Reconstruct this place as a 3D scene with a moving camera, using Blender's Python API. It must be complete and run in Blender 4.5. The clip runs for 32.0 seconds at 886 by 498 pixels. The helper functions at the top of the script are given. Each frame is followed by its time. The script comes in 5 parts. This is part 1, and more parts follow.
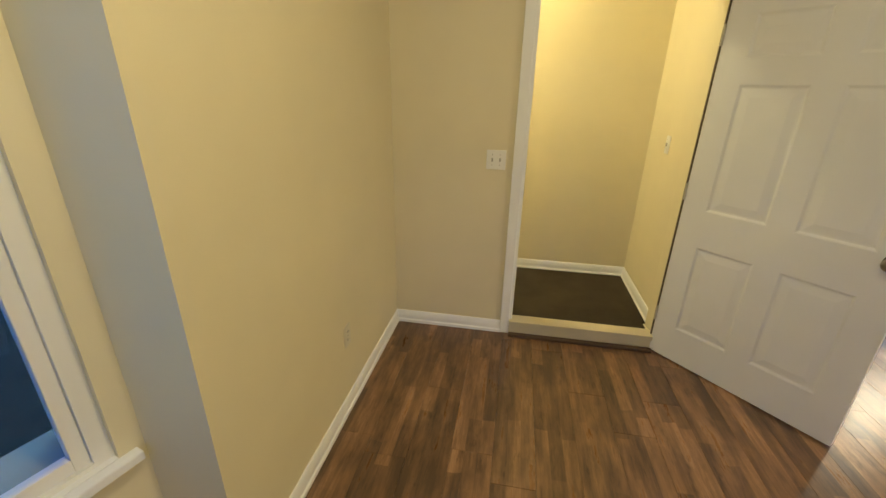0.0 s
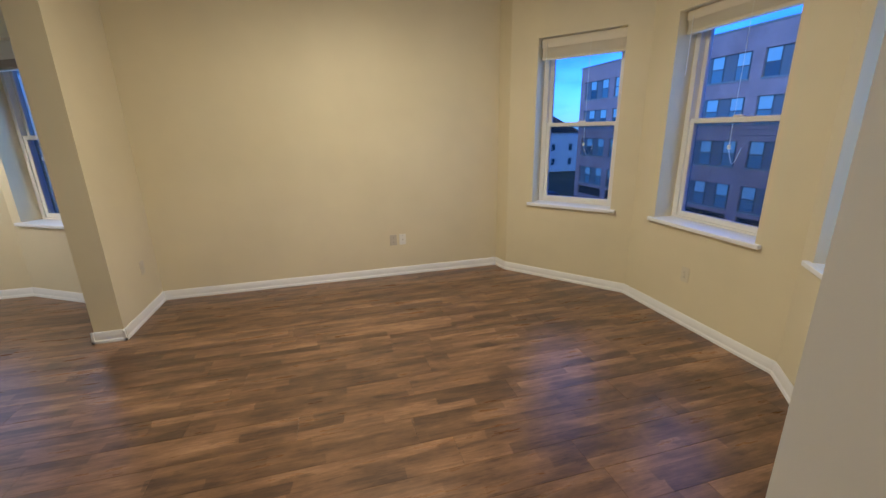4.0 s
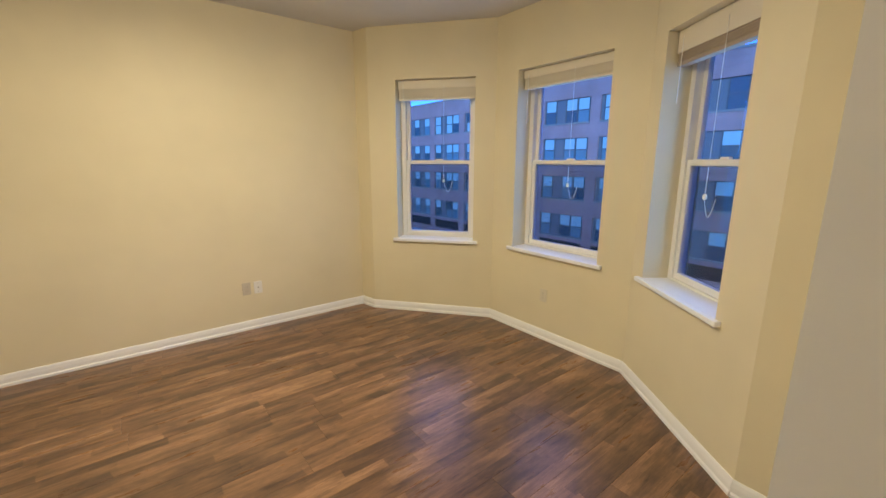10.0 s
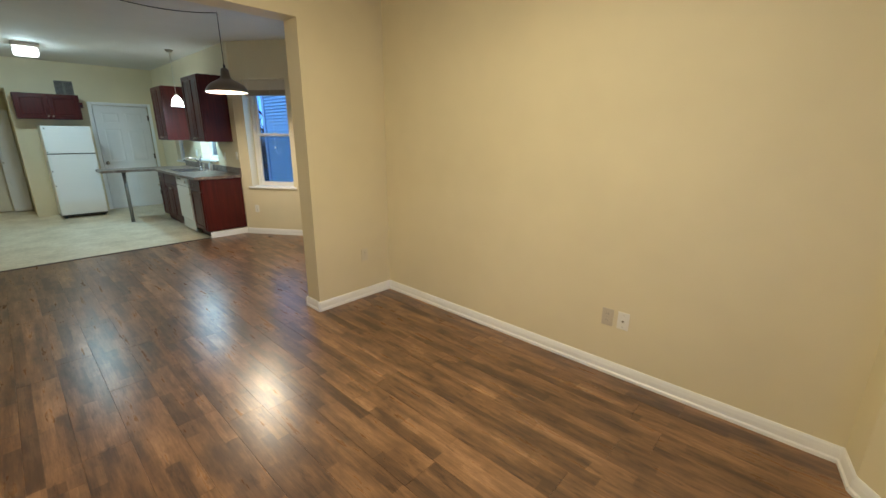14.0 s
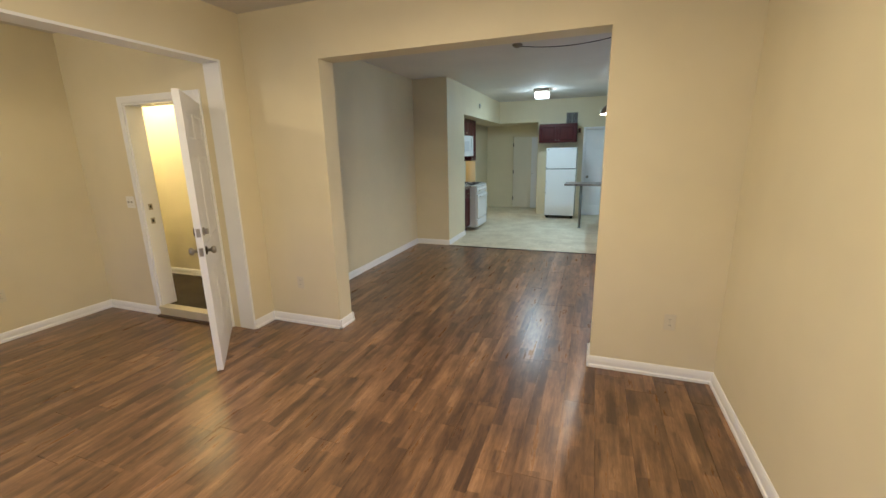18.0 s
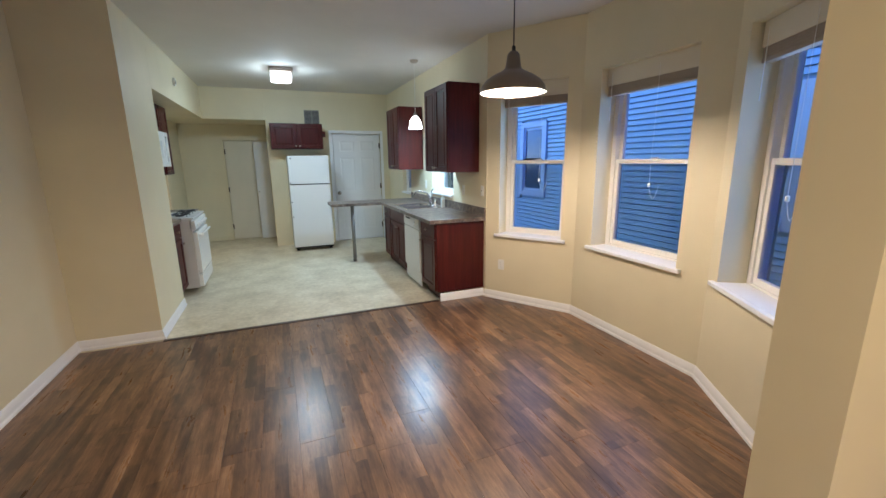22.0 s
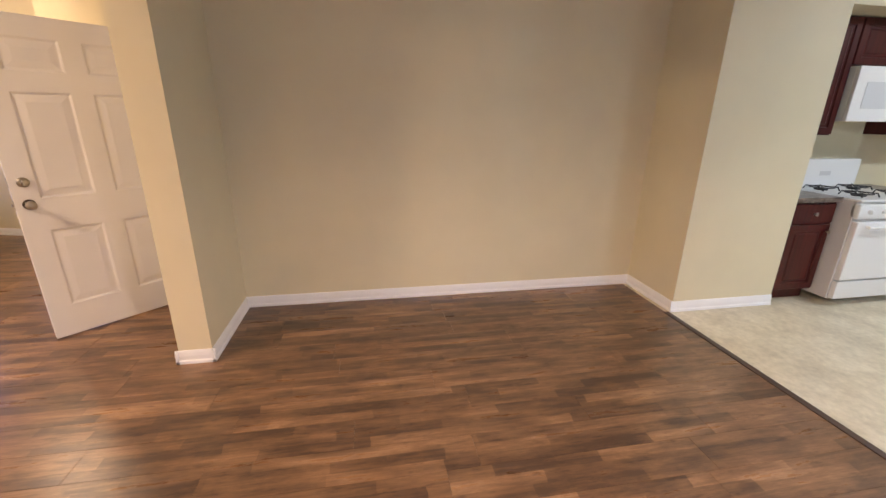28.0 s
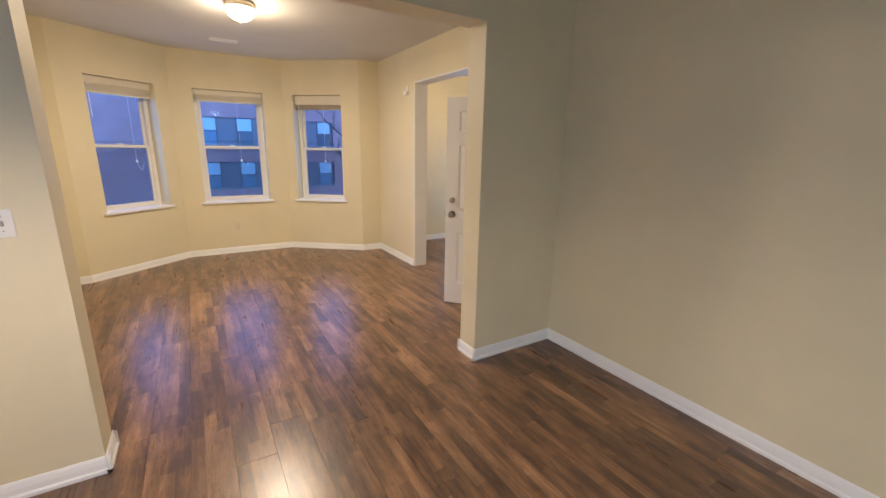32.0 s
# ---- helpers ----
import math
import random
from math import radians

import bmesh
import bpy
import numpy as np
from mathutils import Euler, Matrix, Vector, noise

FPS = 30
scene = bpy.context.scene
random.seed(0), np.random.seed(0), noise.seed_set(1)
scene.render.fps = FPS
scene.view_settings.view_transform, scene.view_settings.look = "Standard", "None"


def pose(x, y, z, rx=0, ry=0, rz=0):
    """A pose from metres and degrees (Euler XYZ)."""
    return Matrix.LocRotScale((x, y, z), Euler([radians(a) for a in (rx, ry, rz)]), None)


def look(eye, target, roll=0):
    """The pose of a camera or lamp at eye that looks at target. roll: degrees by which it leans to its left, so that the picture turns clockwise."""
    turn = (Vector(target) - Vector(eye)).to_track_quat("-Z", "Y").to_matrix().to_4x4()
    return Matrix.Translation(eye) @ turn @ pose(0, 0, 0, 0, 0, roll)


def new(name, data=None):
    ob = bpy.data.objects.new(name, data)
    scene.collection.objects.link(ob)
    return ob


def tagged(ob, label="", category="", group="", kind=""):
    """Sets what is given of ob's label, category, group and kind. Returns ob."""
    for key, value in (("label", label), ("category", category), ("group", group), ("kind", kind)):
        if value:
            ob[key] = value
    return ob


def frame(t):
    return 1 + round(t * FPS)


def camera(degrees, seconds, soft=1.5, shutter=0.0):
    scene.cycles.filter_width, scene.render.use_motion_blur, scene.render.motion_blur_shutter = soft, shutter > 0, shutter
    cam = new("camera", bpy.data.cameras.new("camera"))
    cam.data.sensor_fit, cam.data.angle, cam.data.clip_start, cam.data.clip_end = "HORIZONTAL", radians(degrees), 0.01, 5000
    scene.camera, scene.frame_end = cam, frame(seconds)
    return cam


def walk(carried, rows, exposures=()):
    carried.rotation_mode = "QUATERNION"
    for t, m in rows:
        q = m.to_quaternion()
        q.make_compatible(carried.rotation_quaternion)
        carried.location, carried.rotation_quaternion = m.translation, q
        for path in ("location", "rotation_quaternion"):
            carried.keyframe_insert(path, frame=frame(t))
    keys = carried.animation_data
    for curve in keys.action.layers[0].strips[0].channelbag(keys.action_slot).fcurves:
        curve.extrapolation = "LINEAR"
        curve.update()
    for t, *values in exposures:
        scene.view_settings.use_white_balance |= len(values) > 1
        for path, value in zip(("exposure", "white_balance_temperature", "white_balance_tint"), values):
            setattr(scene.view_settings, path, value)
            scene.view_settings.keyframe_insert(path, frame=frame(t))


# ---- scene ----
cam = camera(95.0, 32.0)

PATH = [
    (0, (0.458, 0.32, 1.57), (0.139, 2.152, 0.835), 1.1),
    (0.3, (0.363, 0.449, 1.56), (0.541, 2.289, 0.797), 2.6),
    (0.5, (0.475, 0.368, 1.53), (0.849, 2.2, 0.82), 0.5),
    (1, (0.36, 0.431, 1.546), (1.334, 2.04, 0.865), -0.9),
    (1.5, (0.263, 0.598, 1.577), (1.643, 1.881, 0.906), -1.5),
    (2, (0.371, 0.847, 1.559), (2.008, 1.795, 0.909), -2.2),
    (2.5, (0.525, 1.095, 1.527), (2.331, 1.681, 0.898), -2.3),
    (3, (0.677, 1.262, 1.558), (2.565, 1.497, 0.941), -2.0),
    (3.5, (1.025, 1.359, 1.533), (2.931, 1.241, 0.938), -1.6),
    (4, (1.341, 1.428, 1.495), (3.196, 0.927, 0.938), -1.1),
    (4.5, (1.698, 1.586, 1.506), (3.338, 0.587, 0.948), -0.5),
    (6.5, (1.387, 1.601, 1.445), (3.102, 0.762, 0.85), 0.4),
    (7, (1.322, 1.650, 1.475), (3.081, 0.892, 0.902), 0.7),
    (7.5, (1.391, 1.630, 1.469), (3.201, 0.986, 0.912), 1.3),
    (8, (1.412, 1.610, 1.473), (3.256, 1.034, 0.957), 1.3),
    (8.5, (1.364, 1.610, 1.510), (3.222, 1.005, 1.082), 2.2),
    (9, (1.320, 1.733, 1.554), (3.122, 0.957, 1.171), -0.2),
    (9.5, (1.31, 1.812, 1.542), (2.984, 0.788, 1.153), 0.8),
    (10, (1.595, 1.663, 1.538), (3.124, 0.443, 1.119), 0.1),
    (10.5, (1.823, 1.469, 1.520), (3.226, 0.109, 1.095), -0.9),
    (11, (2.042, 1.273, 1.509), (3.298, -0.212, 1.048), -1.8),
    (11.5, (2.216, 0.970, 1.544), (3.427, -0.536, 1.027), -2.2),
    (12, (2.452, 0.743, 1.526), (3.869, -0.572, 1.012), -2.6),
    (12.5, (2.661, 0.545, 1.542), (4.425, -0.244, 1.026), -2.0),
    (13, (2.748, 0.396, 1.546), (4.669, 0.386, 0.994), 0.4),
    (13.5, (2.893, 0.075, 1.485), (4.64, 0.889, 0.928), -0.1),
    (14, (3.009, -0.023, 1.527), (4.417, 1.291, 0.984), 0.3),
    (14.5, (3.221, -0.181, 1.531), (4.253, 1.443, 0.985), 0.5),
    (15, (3.523, -0.291, 1.584), (4.22, 1.5, 1.032), 0.2),
    (15.5, (3.645, -0.242, 1.655), (4.113, 1.617, 1.087), 0.8),
    (17.5, (4.525, -0.117, 1.615), (3.983, 1.751, 1.152), -0.6),
    (18, (4.655, 0.059, 1.607), (3.98, 1.883, 1.14), -1.2),
    (18.5, (4.705, 0.26, 1.606), (3.99, 2.072, 1.151), -1.7),
    (19, (4.545, 0.539, 1.605), (3.876, 2.374, 1.175), -2.1),
    (19.5, (4.38, 0.858, 1.609), (3.803, 2.728, 1.193), -2.3),
    (20, (4.193, 1.261, 1.635), (3.769, 3.172, 1.225), -2.2),
    (20.5, (3.957, 1.607, 1.586), (3.728, 3.550, 1.176), -1.9),
    (21, (3.763, 1.975, 1.566), (3.757, 3.935, 1.167), -1.5),
    (21.5, (3.659, 2.322, 1.571), (3.962, 4.258, 1.168), -1.4),
    (22, (3.404, 2.584, 1.542), (4.130, 4.397, 1.113), -0.7),
    (22.5, (3.362, 2.809, 1.500), (4.374, 4.479, 1.067), -1.4),
    (23, (3.322, 3.08, 1.442), (4.548, 4.598, 1.005), -1.4),
    (23.5, (3.307, 3.297, 1.446), (4.649, 4.711, 0.998), -1.4),
    (24, (3.415, 3.41, 1.458), (4.791, 4.791, 1.013), -1.1),
    (24.5, (3.686, 3.489, 1.473), (5.02, 4.921, 1.057), -0.2),
    (26.5, (4.596, 3.89, 1.559), (3.745, 5.602, 0.971), 0.8),
    (27, (4.706, 4.089, 1.556), (3.376, 5.446, 0.933), 0.8),
    (27.5, (4.824, 4.181, 1.572), (3.127, 5.032, 0.944), 0.5),
    (28, (4.968, 4.287, 1.501), (3.097, 4.626, 0.88), 0.7),
    (28.5, (5.029, 4.586, 1.481), (3.14, 4.309, 0.885), 0.2),
    (29, (4.94, 4.809, 1.519), (3.219, 3.963, 0.951), 0.0),
    (29.5, (4.879, 5.004, 1.534), (3.428, 3.74, 0.99), 0.4),
    (30, (4.719, 5.169, 1.548), (3.555, 3.624, 1.041), 0.7),
    (30.5, (4.493, 5.251, 1.553), (3.577, 3.534, 1.092), 1.2),
    (30.6, (4.489, 5.243, 1.603), (3.603, 3.512, 1.137), 1.1),
    (31, (4.351, 5.364, 1.57), (3.63, 3.549, 1.134), 1.5),
    (31.5, (4.271, 5.481, 1.574), (3.581, 3.659, 1.125), 1.7),
    (32, (4.192, 5.539, 1.571), (3.179, 3.882, 1.092), 1.0),
]
# the camera's own exposure and white balance along the way
EXPOSURES = [
    (0, -0.33, 7000, 3), (1, -0.44, 6350, 8), (2, -0.45, 5900, 14), (3, -0.15, 5850, 11), (4, -0.58, 5800, 14), (7, -0.45, 6150, 12), (9, -0.42, 6350, 11),
    (10, -0.24, 6300, 13), (11, -0.53, 5950, 13), (12, -0.95, 6450, 15), (13, -0.9, 7050, 12), (14, -0.42, 6500, 8), (15, -0.25, 6250, 7), (18, -0.24, 6250, 14),
    (20, -0.25, 5800, 14), (21, -0.25, 5850, 13), (22, -0.16, 6400, 20), (23, -0.22, 6550, 24), (24, -0.24, 6750, 30), (26.5, 0.04, 7200, 30), (27.2, 0.07, 7250, 32), (28, 0.22, 7250, 34), (29, 0.25, 6900, 24),
    (30, 0.0, 6500, 21), (31, -0.03, 6400, 21), (32, -0.06, 6300, 22),
]
walk(cam, [(t, look(eye, target, roll)) for t, eye, target, roll in PATH], EXPOSURES)

# ---- world and lights ----
world = bpy.data.worlds.new("world")
scene.world = world
world.use_nodes = True
wt = world.node_tree
wt.nodes.clear()
w_out = wt.nodes.new("ShaderNodeOutputWorld")
w_bg = wt.nodes.new("ShaderNodeBackground")
w_sky = wt.nodes.new("ShaderNodeTexSky")
w_sky.sky_type = "NISHITA"
w_sky.sun_disc = False
w_sky.sun_elevation = radians(9.0)
w_sky.sun_rotation = radians(330)
w_sky.ozone_density = 4.0
w_sky.dust_density = 0.2
w_bg.inputs["Strength"].default_value = 1.5
# the dusk is blue against the room's warm white balance
w_tint = wt.nodes.new("ShaderNodeMix")
w_tint.data_type, w_tint.blend_type = "RGBA", "MULTIPLY"
w_tint.inputs[0].default_value = 1.0
w_tint.inputs[7].default_value = (0.10, 0.245, 0.76, 1)
wt.links.new(w_sky.outputs["Color"], w_tint.inputs[6])
# long soft cloud streaks all over the sky
w_co = wt.nodes.new("ShaderNodeTexCoord")
w_map = wt.nodes.new("ShaderNodeMapping")
w_map.inputs["Scale"].default_value = (2.2, 2.2, 7.0)
w_noise = wt.nodes.new("ShaderNodeTexNoise")
w_noise.inputs["Scale"].default_value, w_noise.inputs["Detail"].default_value = 1.6, 5.0
w_ramp = wt.nodes.new("ShaderNodeValToRGB")
w_ramp.color_ramp.elements[0].position, w_ramp.color_ramp.elements[0].color = 0.36, (0.46, 0.44, 0.48, 1)
w_ramp.color_ramp.elements[1].position, w_ramp.color_ramp.elements[1].color = 0.66, (1.0, 0.98, 0.98, 1)
w_cloud = wt.nodes.new("ShaderNodeMix")
w_cloud.data_type, w_cloud.blend_type = "RGBA", "MULTIPLY"
w_cloud.inputs[0].default_value = 1.0
wt.links.new(w_co.outputs["Generated"], w_map.inputs["Vector"])
wt.links.new(w_map.outputs["Vector"], w_noise.inputs["Vector"])
wt.links.new(w_noise.outputs["Fac"], w_ramp.inputs["Fac"])
wt.links.new(w_tint.outputs[2], w_cloud.inputs[6])
wt.links.new(w_ramp.outputs["Color"], w_cloud.inputs[7])
wt.links.new(w_cloud.outputs[2], w_bg.inputs["Color"])
wt.links.new(w_bg.outputs["Background"], w_out.inputs["Surface"])


def lamp(name, kind, m, watts, color, size=0.1, spot=None, slim=0.0):
    data = bpy.data.lights.new(name, kind)
    data.energy, data.color = watts, color
    if kind == "POINT" or kind == "SPOT":
        data.shadow_soft_size = size
    if kind == "AREA":
        data.shape, data.size = "DISK", size
        if slim:
            data.shape, data.size_y = "RECTANGLE", slim
    if spot:
        data.spot_size, data.spot_blend = radians(spot), 0.35
    ob = new(name, data)
    ob.matrix_world = m
    return ob


# the afterglow in the north-west, behind the house
sun_data = bpy.data.lights.new("dusk_sun", "SUN")
sun_data.energy, sun_data.angle, sun_data.color = 2.3, radians(40), (0.46, 0.92, 0.95)
dusk_sun = new("dusk_sun", sun_data)
dusk_sun.matrix_world = look((-50, 86.6, 45), (0, 0, 0))

WARM, COOL = (1.0, 0.855, 0.57), (0.60, 0.88, 1.0)
lamp("living_lamp_light", "POINT", pose(3.68, 1.22, 2.60), 28, WARM, 0.12)
lamp("living_lamp_bowl_light", "AREA", pose(3.68, 1.22, 2.62), 56, WARM, 0.25)
lamp("entry_lamp_light", "POINT", pose(0.55, 0.75, 2.655), 25, WARM, 0.07)
lamp("entry_lamp_bowl_light", "AREA", pose(0.55, 0.75, 2.65), 9, WARM, 0.16)
lamp("hall_lamp_light", "POINT", pose(-0.25, 3.33, 2.60), 62, (1.0, 0.91, 0.60), 0.06)
lamp("dining_pendant_light", "POINT", pose(4.89, 5.03, 2.042), 108, (1.0, 0.855, 0.66), 0.055)
lamp("kitchen_lamp_light", "POINT", pose(3.58, 8.9, 2.66), 22, COOL, 0.06)
lamp("kitchen_lamp_bowl_light", "AREA", pose(3.58, 8.9, 2.60), 22, COOL, 0.26)
lamp("sink_pendant_light", "POINT", pose(5.15, 7.86, 1.99), 100, (0.45, 0.78, 1.0), 0.05)
lamp("side_room_light", "POINT", pose(0.7, 10.0, 2.62), 26, (1.0, 0.80, 0.5), 0.1)


# ---- materials ----
def mat(name, base, rough=0.5, metal=0.0, spec=0.5, coat=0.0):
    m = bpy.data.materials.new(name)
    m.use_nodes = True
    b = m.node_tree.nodes["Principled BSDF"]
    b.inputs["Base Color"].default_value = (*base, 1)
    b.inputs["Roughness"].default_value = rough
    b.inputs["Metallic"].default_value = metal
    b.inputs["Specular IOR Level"].default_value = spec
    b.inputs["Coat Weight"].default_value = coat
    return m


def node(m, kind, **values):
    n = m.node_tree.nodes.new(kind)
    for key, value in values.items():
        n.inputs[key].default_value = value
    return n


def link(m, a, b):
    m.node_tree.links.new(a, b)


def bsdf(m):
    return m.node_tree.nodes["Principled BSDF"]


def ramp(m, fac, stops):
    r = m.node_tree.nodes.new("ShaderNodeValToRGB")
    while len(r.color_ramp.elements) < len(stops):
        r.color_ramp.elements.new(0.5)
    for e, (p, c) in zip(r.color_ramp.elements, stops):
        e.position, e.color = p, (*c, 1)
    link(m, fac, r.inputs["Fac"])
    return r.outputs["Color"]


def mix(m, fac, a, b, mode="MIX"):
    n = m.node_tree.nodes.new("ShaderNodeMix")
    n.data_type, n.blend_type = "RGBA", mode
    for sock, v in ((n.inputs[0], fac), (n.inputs[6], a), (n.inputs[7], b)):
        if isinstance(v, (int, float)):
            sock.default_value = v
        elif isinstance(v, tuple):
            sock.default_value = (*v, 1)
        else:
            link(m, v, sock)
    return n.outputs[2]


def coords(m, scale=(1, 1, 1), kind="Object"):
    c = m.node_tree.nodes.new("ShaderNodeTexCoord")
    p = m.node_tree.nodes.new("ShaderNodeMapping")
    p.inputs["Scale"].default_value = scale
    link(m, c.outputs[kind], p.inputs["Vector"])
    return p.outputs["Vector"]


def noisy(m, vec, scale, detail=4.0, rough=0.6):
    n = node(m, "ShaderNodeTexNoise", Scale=scale, Detail=detail, Roughness=rough)
    link(m, vec, n.inputs["Vector"])
    return n.outputs["Fac"]


def bump(m, height, strength, distance=0.01):
    b = node(m, "ShaderNodeBump", Strength=strength, Distance=distance)
    link(m, height, b.inputs["Height"])
    link(m, b.outputs["Normal"], bsdf(m).inputs["Normal"])


def paint(name, base, rough, orange=0.12, stain=0.04):
    """Rolled paint: fine orange-peel relief and faint large scuffs."""
    m = mat(name, base, rough, spec=0.35)
    v = coords(m)
    big = noisy(m, v, 1.3, 3)
    lo = tuple(c * (1 - stain) for c in base)
    hi = tuple(min(1, c * (1 + stain)) for c in base)
    link(m, ramp(m, big, [(0.3, lo), (0.7, hi)]), bsdf(m).inputs["Base Color"])
    bump(m, noisy(m, v, 160, 2), orange, 0.003)
    return m


WALL = paint("wall_paint", (0.755, 0.675, 0.475), 0.55)
CEIL = paint("ceiling_paint", (0.67, 0.642, 0.59), 0.8)
TRIM = paint("trim_paint", (0.88, 0.88, 0.88), 0.35, 0.05)
DOORP = paint("door_paint", (0.80, 0.80, 0.80), 0.38, 0.04)
VINYL = mat("window_vinyl", (0.83, 0.81, 0.76), 0.35)
PLATE = mat("plate_plastic", (0.84, 0.82, 0.76), 0.35)
IVORY = mat("ivory_plate_plastic", (0.70, 0.64, 0.50), 0.4)
PLATE2 = mat("aged_plate_plastic", (0.58, 0.52, 0.42), 0.4)
SLOT = mat("slot_dark", (0.03, 0.03, 0.03), 0.6)
STEEL = mat("brushed_steel", (0.66, 0.66, 0.66), 0.25, 1.0)
# sink bowls: the basin's shade is put into a darker steel colour
BOWL = mat("shaded_steel", (0.20, 0.20, 0.21), 0.4, 0.9)
HINGE = mat("painted_hinge", (0.50, 0.47, 0.40), 0.45)
NICKEL = mat("satin_nickel", (0.42, 0.38, 0.32), 0.3, 1.0)
BRONZE = mat("dark_bronze", (0.085, 0.068, 0.052), 0.38, 0.9)
BLACK = mat("black_iron", (0.02, 0.02, 0.022), 0.5)
APPL = paint("appliance_enamel", (0.82, 0.82, 0.80), 0.22, 0.03, 0.01)
GREYM = paint("grey_side_enamel", (0.62, 0.61, 0.60), 0.35, 0.05, 0.02)
BLIND = mat("blind_slat", (0.74, 0.68, 0.55), 0.5)
BLINDB = mat("blind_slat_tan", (0.42, 0.34, 0.26), 0.5)
CORD = mat("cord_white", (0.85, 0.84, 0.80), 0.6)
DARKC = mat("cord_dark", (0.04, 0.03, 0.025), 0.6)
RUBBER = mat("rubber", (0.02, 0.02, 0.02), 0.8)
GRILL = mat("vent_metal", (0.19, 0.18, 0.165), 0.5, 0.3)
LEGM = mat("dull_grey_steel", (0.22, 0.215, 0.20), 0.5, 0.5)
PAN = mat("tan_lamp_pan", (0.76, 0.68, 0.55), 0.45)
TOGGLE = mat("toggle_plastic", (0.42, 0.39, 0.33), 0.4)
CREAMD = paint("cream_door_paint", (0.78, 0.73, 0.60), 0.4, 0.05)


def glass_mat():
    m = bpy.data.materials.new("window_glass")
    m.use_nodes = True
    t = m.node_tree
    t.nodes.clear()
    o = t.nodes.new("ShaderNodeOutputMaterial")
    tr = t.nodes.new("ShaderNodeBsdfTransparent")
    tr.inputs["Color"].default_value = (0.93, 0.96, 0.97, 1)
    gl = t.nodes.new("ShaderNodeBsdfGlossy")
    gl.inputs["Roughness"].default_value = 0.0
    fr = t.nodes.new("ShaderNodeFresnel")
    fr.inputs["IOR"].default_value = 1.5
    mx = t.nodes.new("ShaderNodeMixShader")
    t.links.new(fr.outputs[0], mx.inputs[0])
    t.links.new(tr.outputs[0], mx.inputs[1])
    t.links.new(gl.outputs[0], mx.inputs[2])
    t.links.new(mx.outputs[0], o.inputs["Surface"])
    return m


GLASS = glass_mat()
CLEAR = bpy.data.materials.new("clear_glass_edge")
CLEAR.use_nodes = True
CLEAR.node_tree.nodes.clear()
_o = CLEAR.node_tree.nodes.new("ShaderNodeOutputMaterial")
_t = CLEAR.node_tree.nodes.new("ShaderNodeBsdfTransparent")
CLEAR.node_tree.links.new(_t.outputs[0], _o.inputs["Surface"])


def screen_mat():
    """The lower sashes carry an insect screen outside: it dims what lies behind."""
    m = bpy.data.materials.new("insect_screen")
    m.use_nodes = True
    t = m.node_tree
    t.nodes.clear()
    o = t.nodes.new("ShaderNodeOutputMaterial")
    tr = t.nodes.new("ShaderNodeBsdfTransparent")
    tr.inputs["Color"].default_value = (1, 1, 1, 1)
    df = t.nodes.new("ShaderNodeBsdfDiffuse")
    df.inputs["Color"].default_value = (0.012, 0.012, 0.012, 1)
    mx = t.nodes.new("ShaderNodeMixShader")
    mx.inputs[0].default_value = 0.25
    t.links.new(tr.outputs[0], mx.inputs[1])
    t.links.new(df.outputs[0], mx.inputs[2])
    t.links.new(mx.outputs[0], o.inputs["Surface"])
    return m


SCREEN = screen_mat()


def glow(name, color, strength):
    m = mat(name, (0.9, 0.9, 0.88), 0.4)
    bsdf(m).inputs["Emission Color"].default_value = (*color, 1)
    bsdf(m).inputs["Emission Strength"].default_value = strength
    return m


GLOW_WARM = glow("lit_glass_warm", (1.0, 0.80, 0.48), 4.5)
GLOW_COOL = glow("lit_glass_cool", (0.88, 0.96, 1.0), 5)
GLOW_SINK = glow("lit_pendant_glass", (0.80, 0.93, 1.0), 26)
GLOW_BULB = glow("lit_bulb", (1.0, 0.86, 0.62), 14)
SHADE_IN = mat("shade_inner_enamel", (0.85, 0.84, 0.80), 0.4)


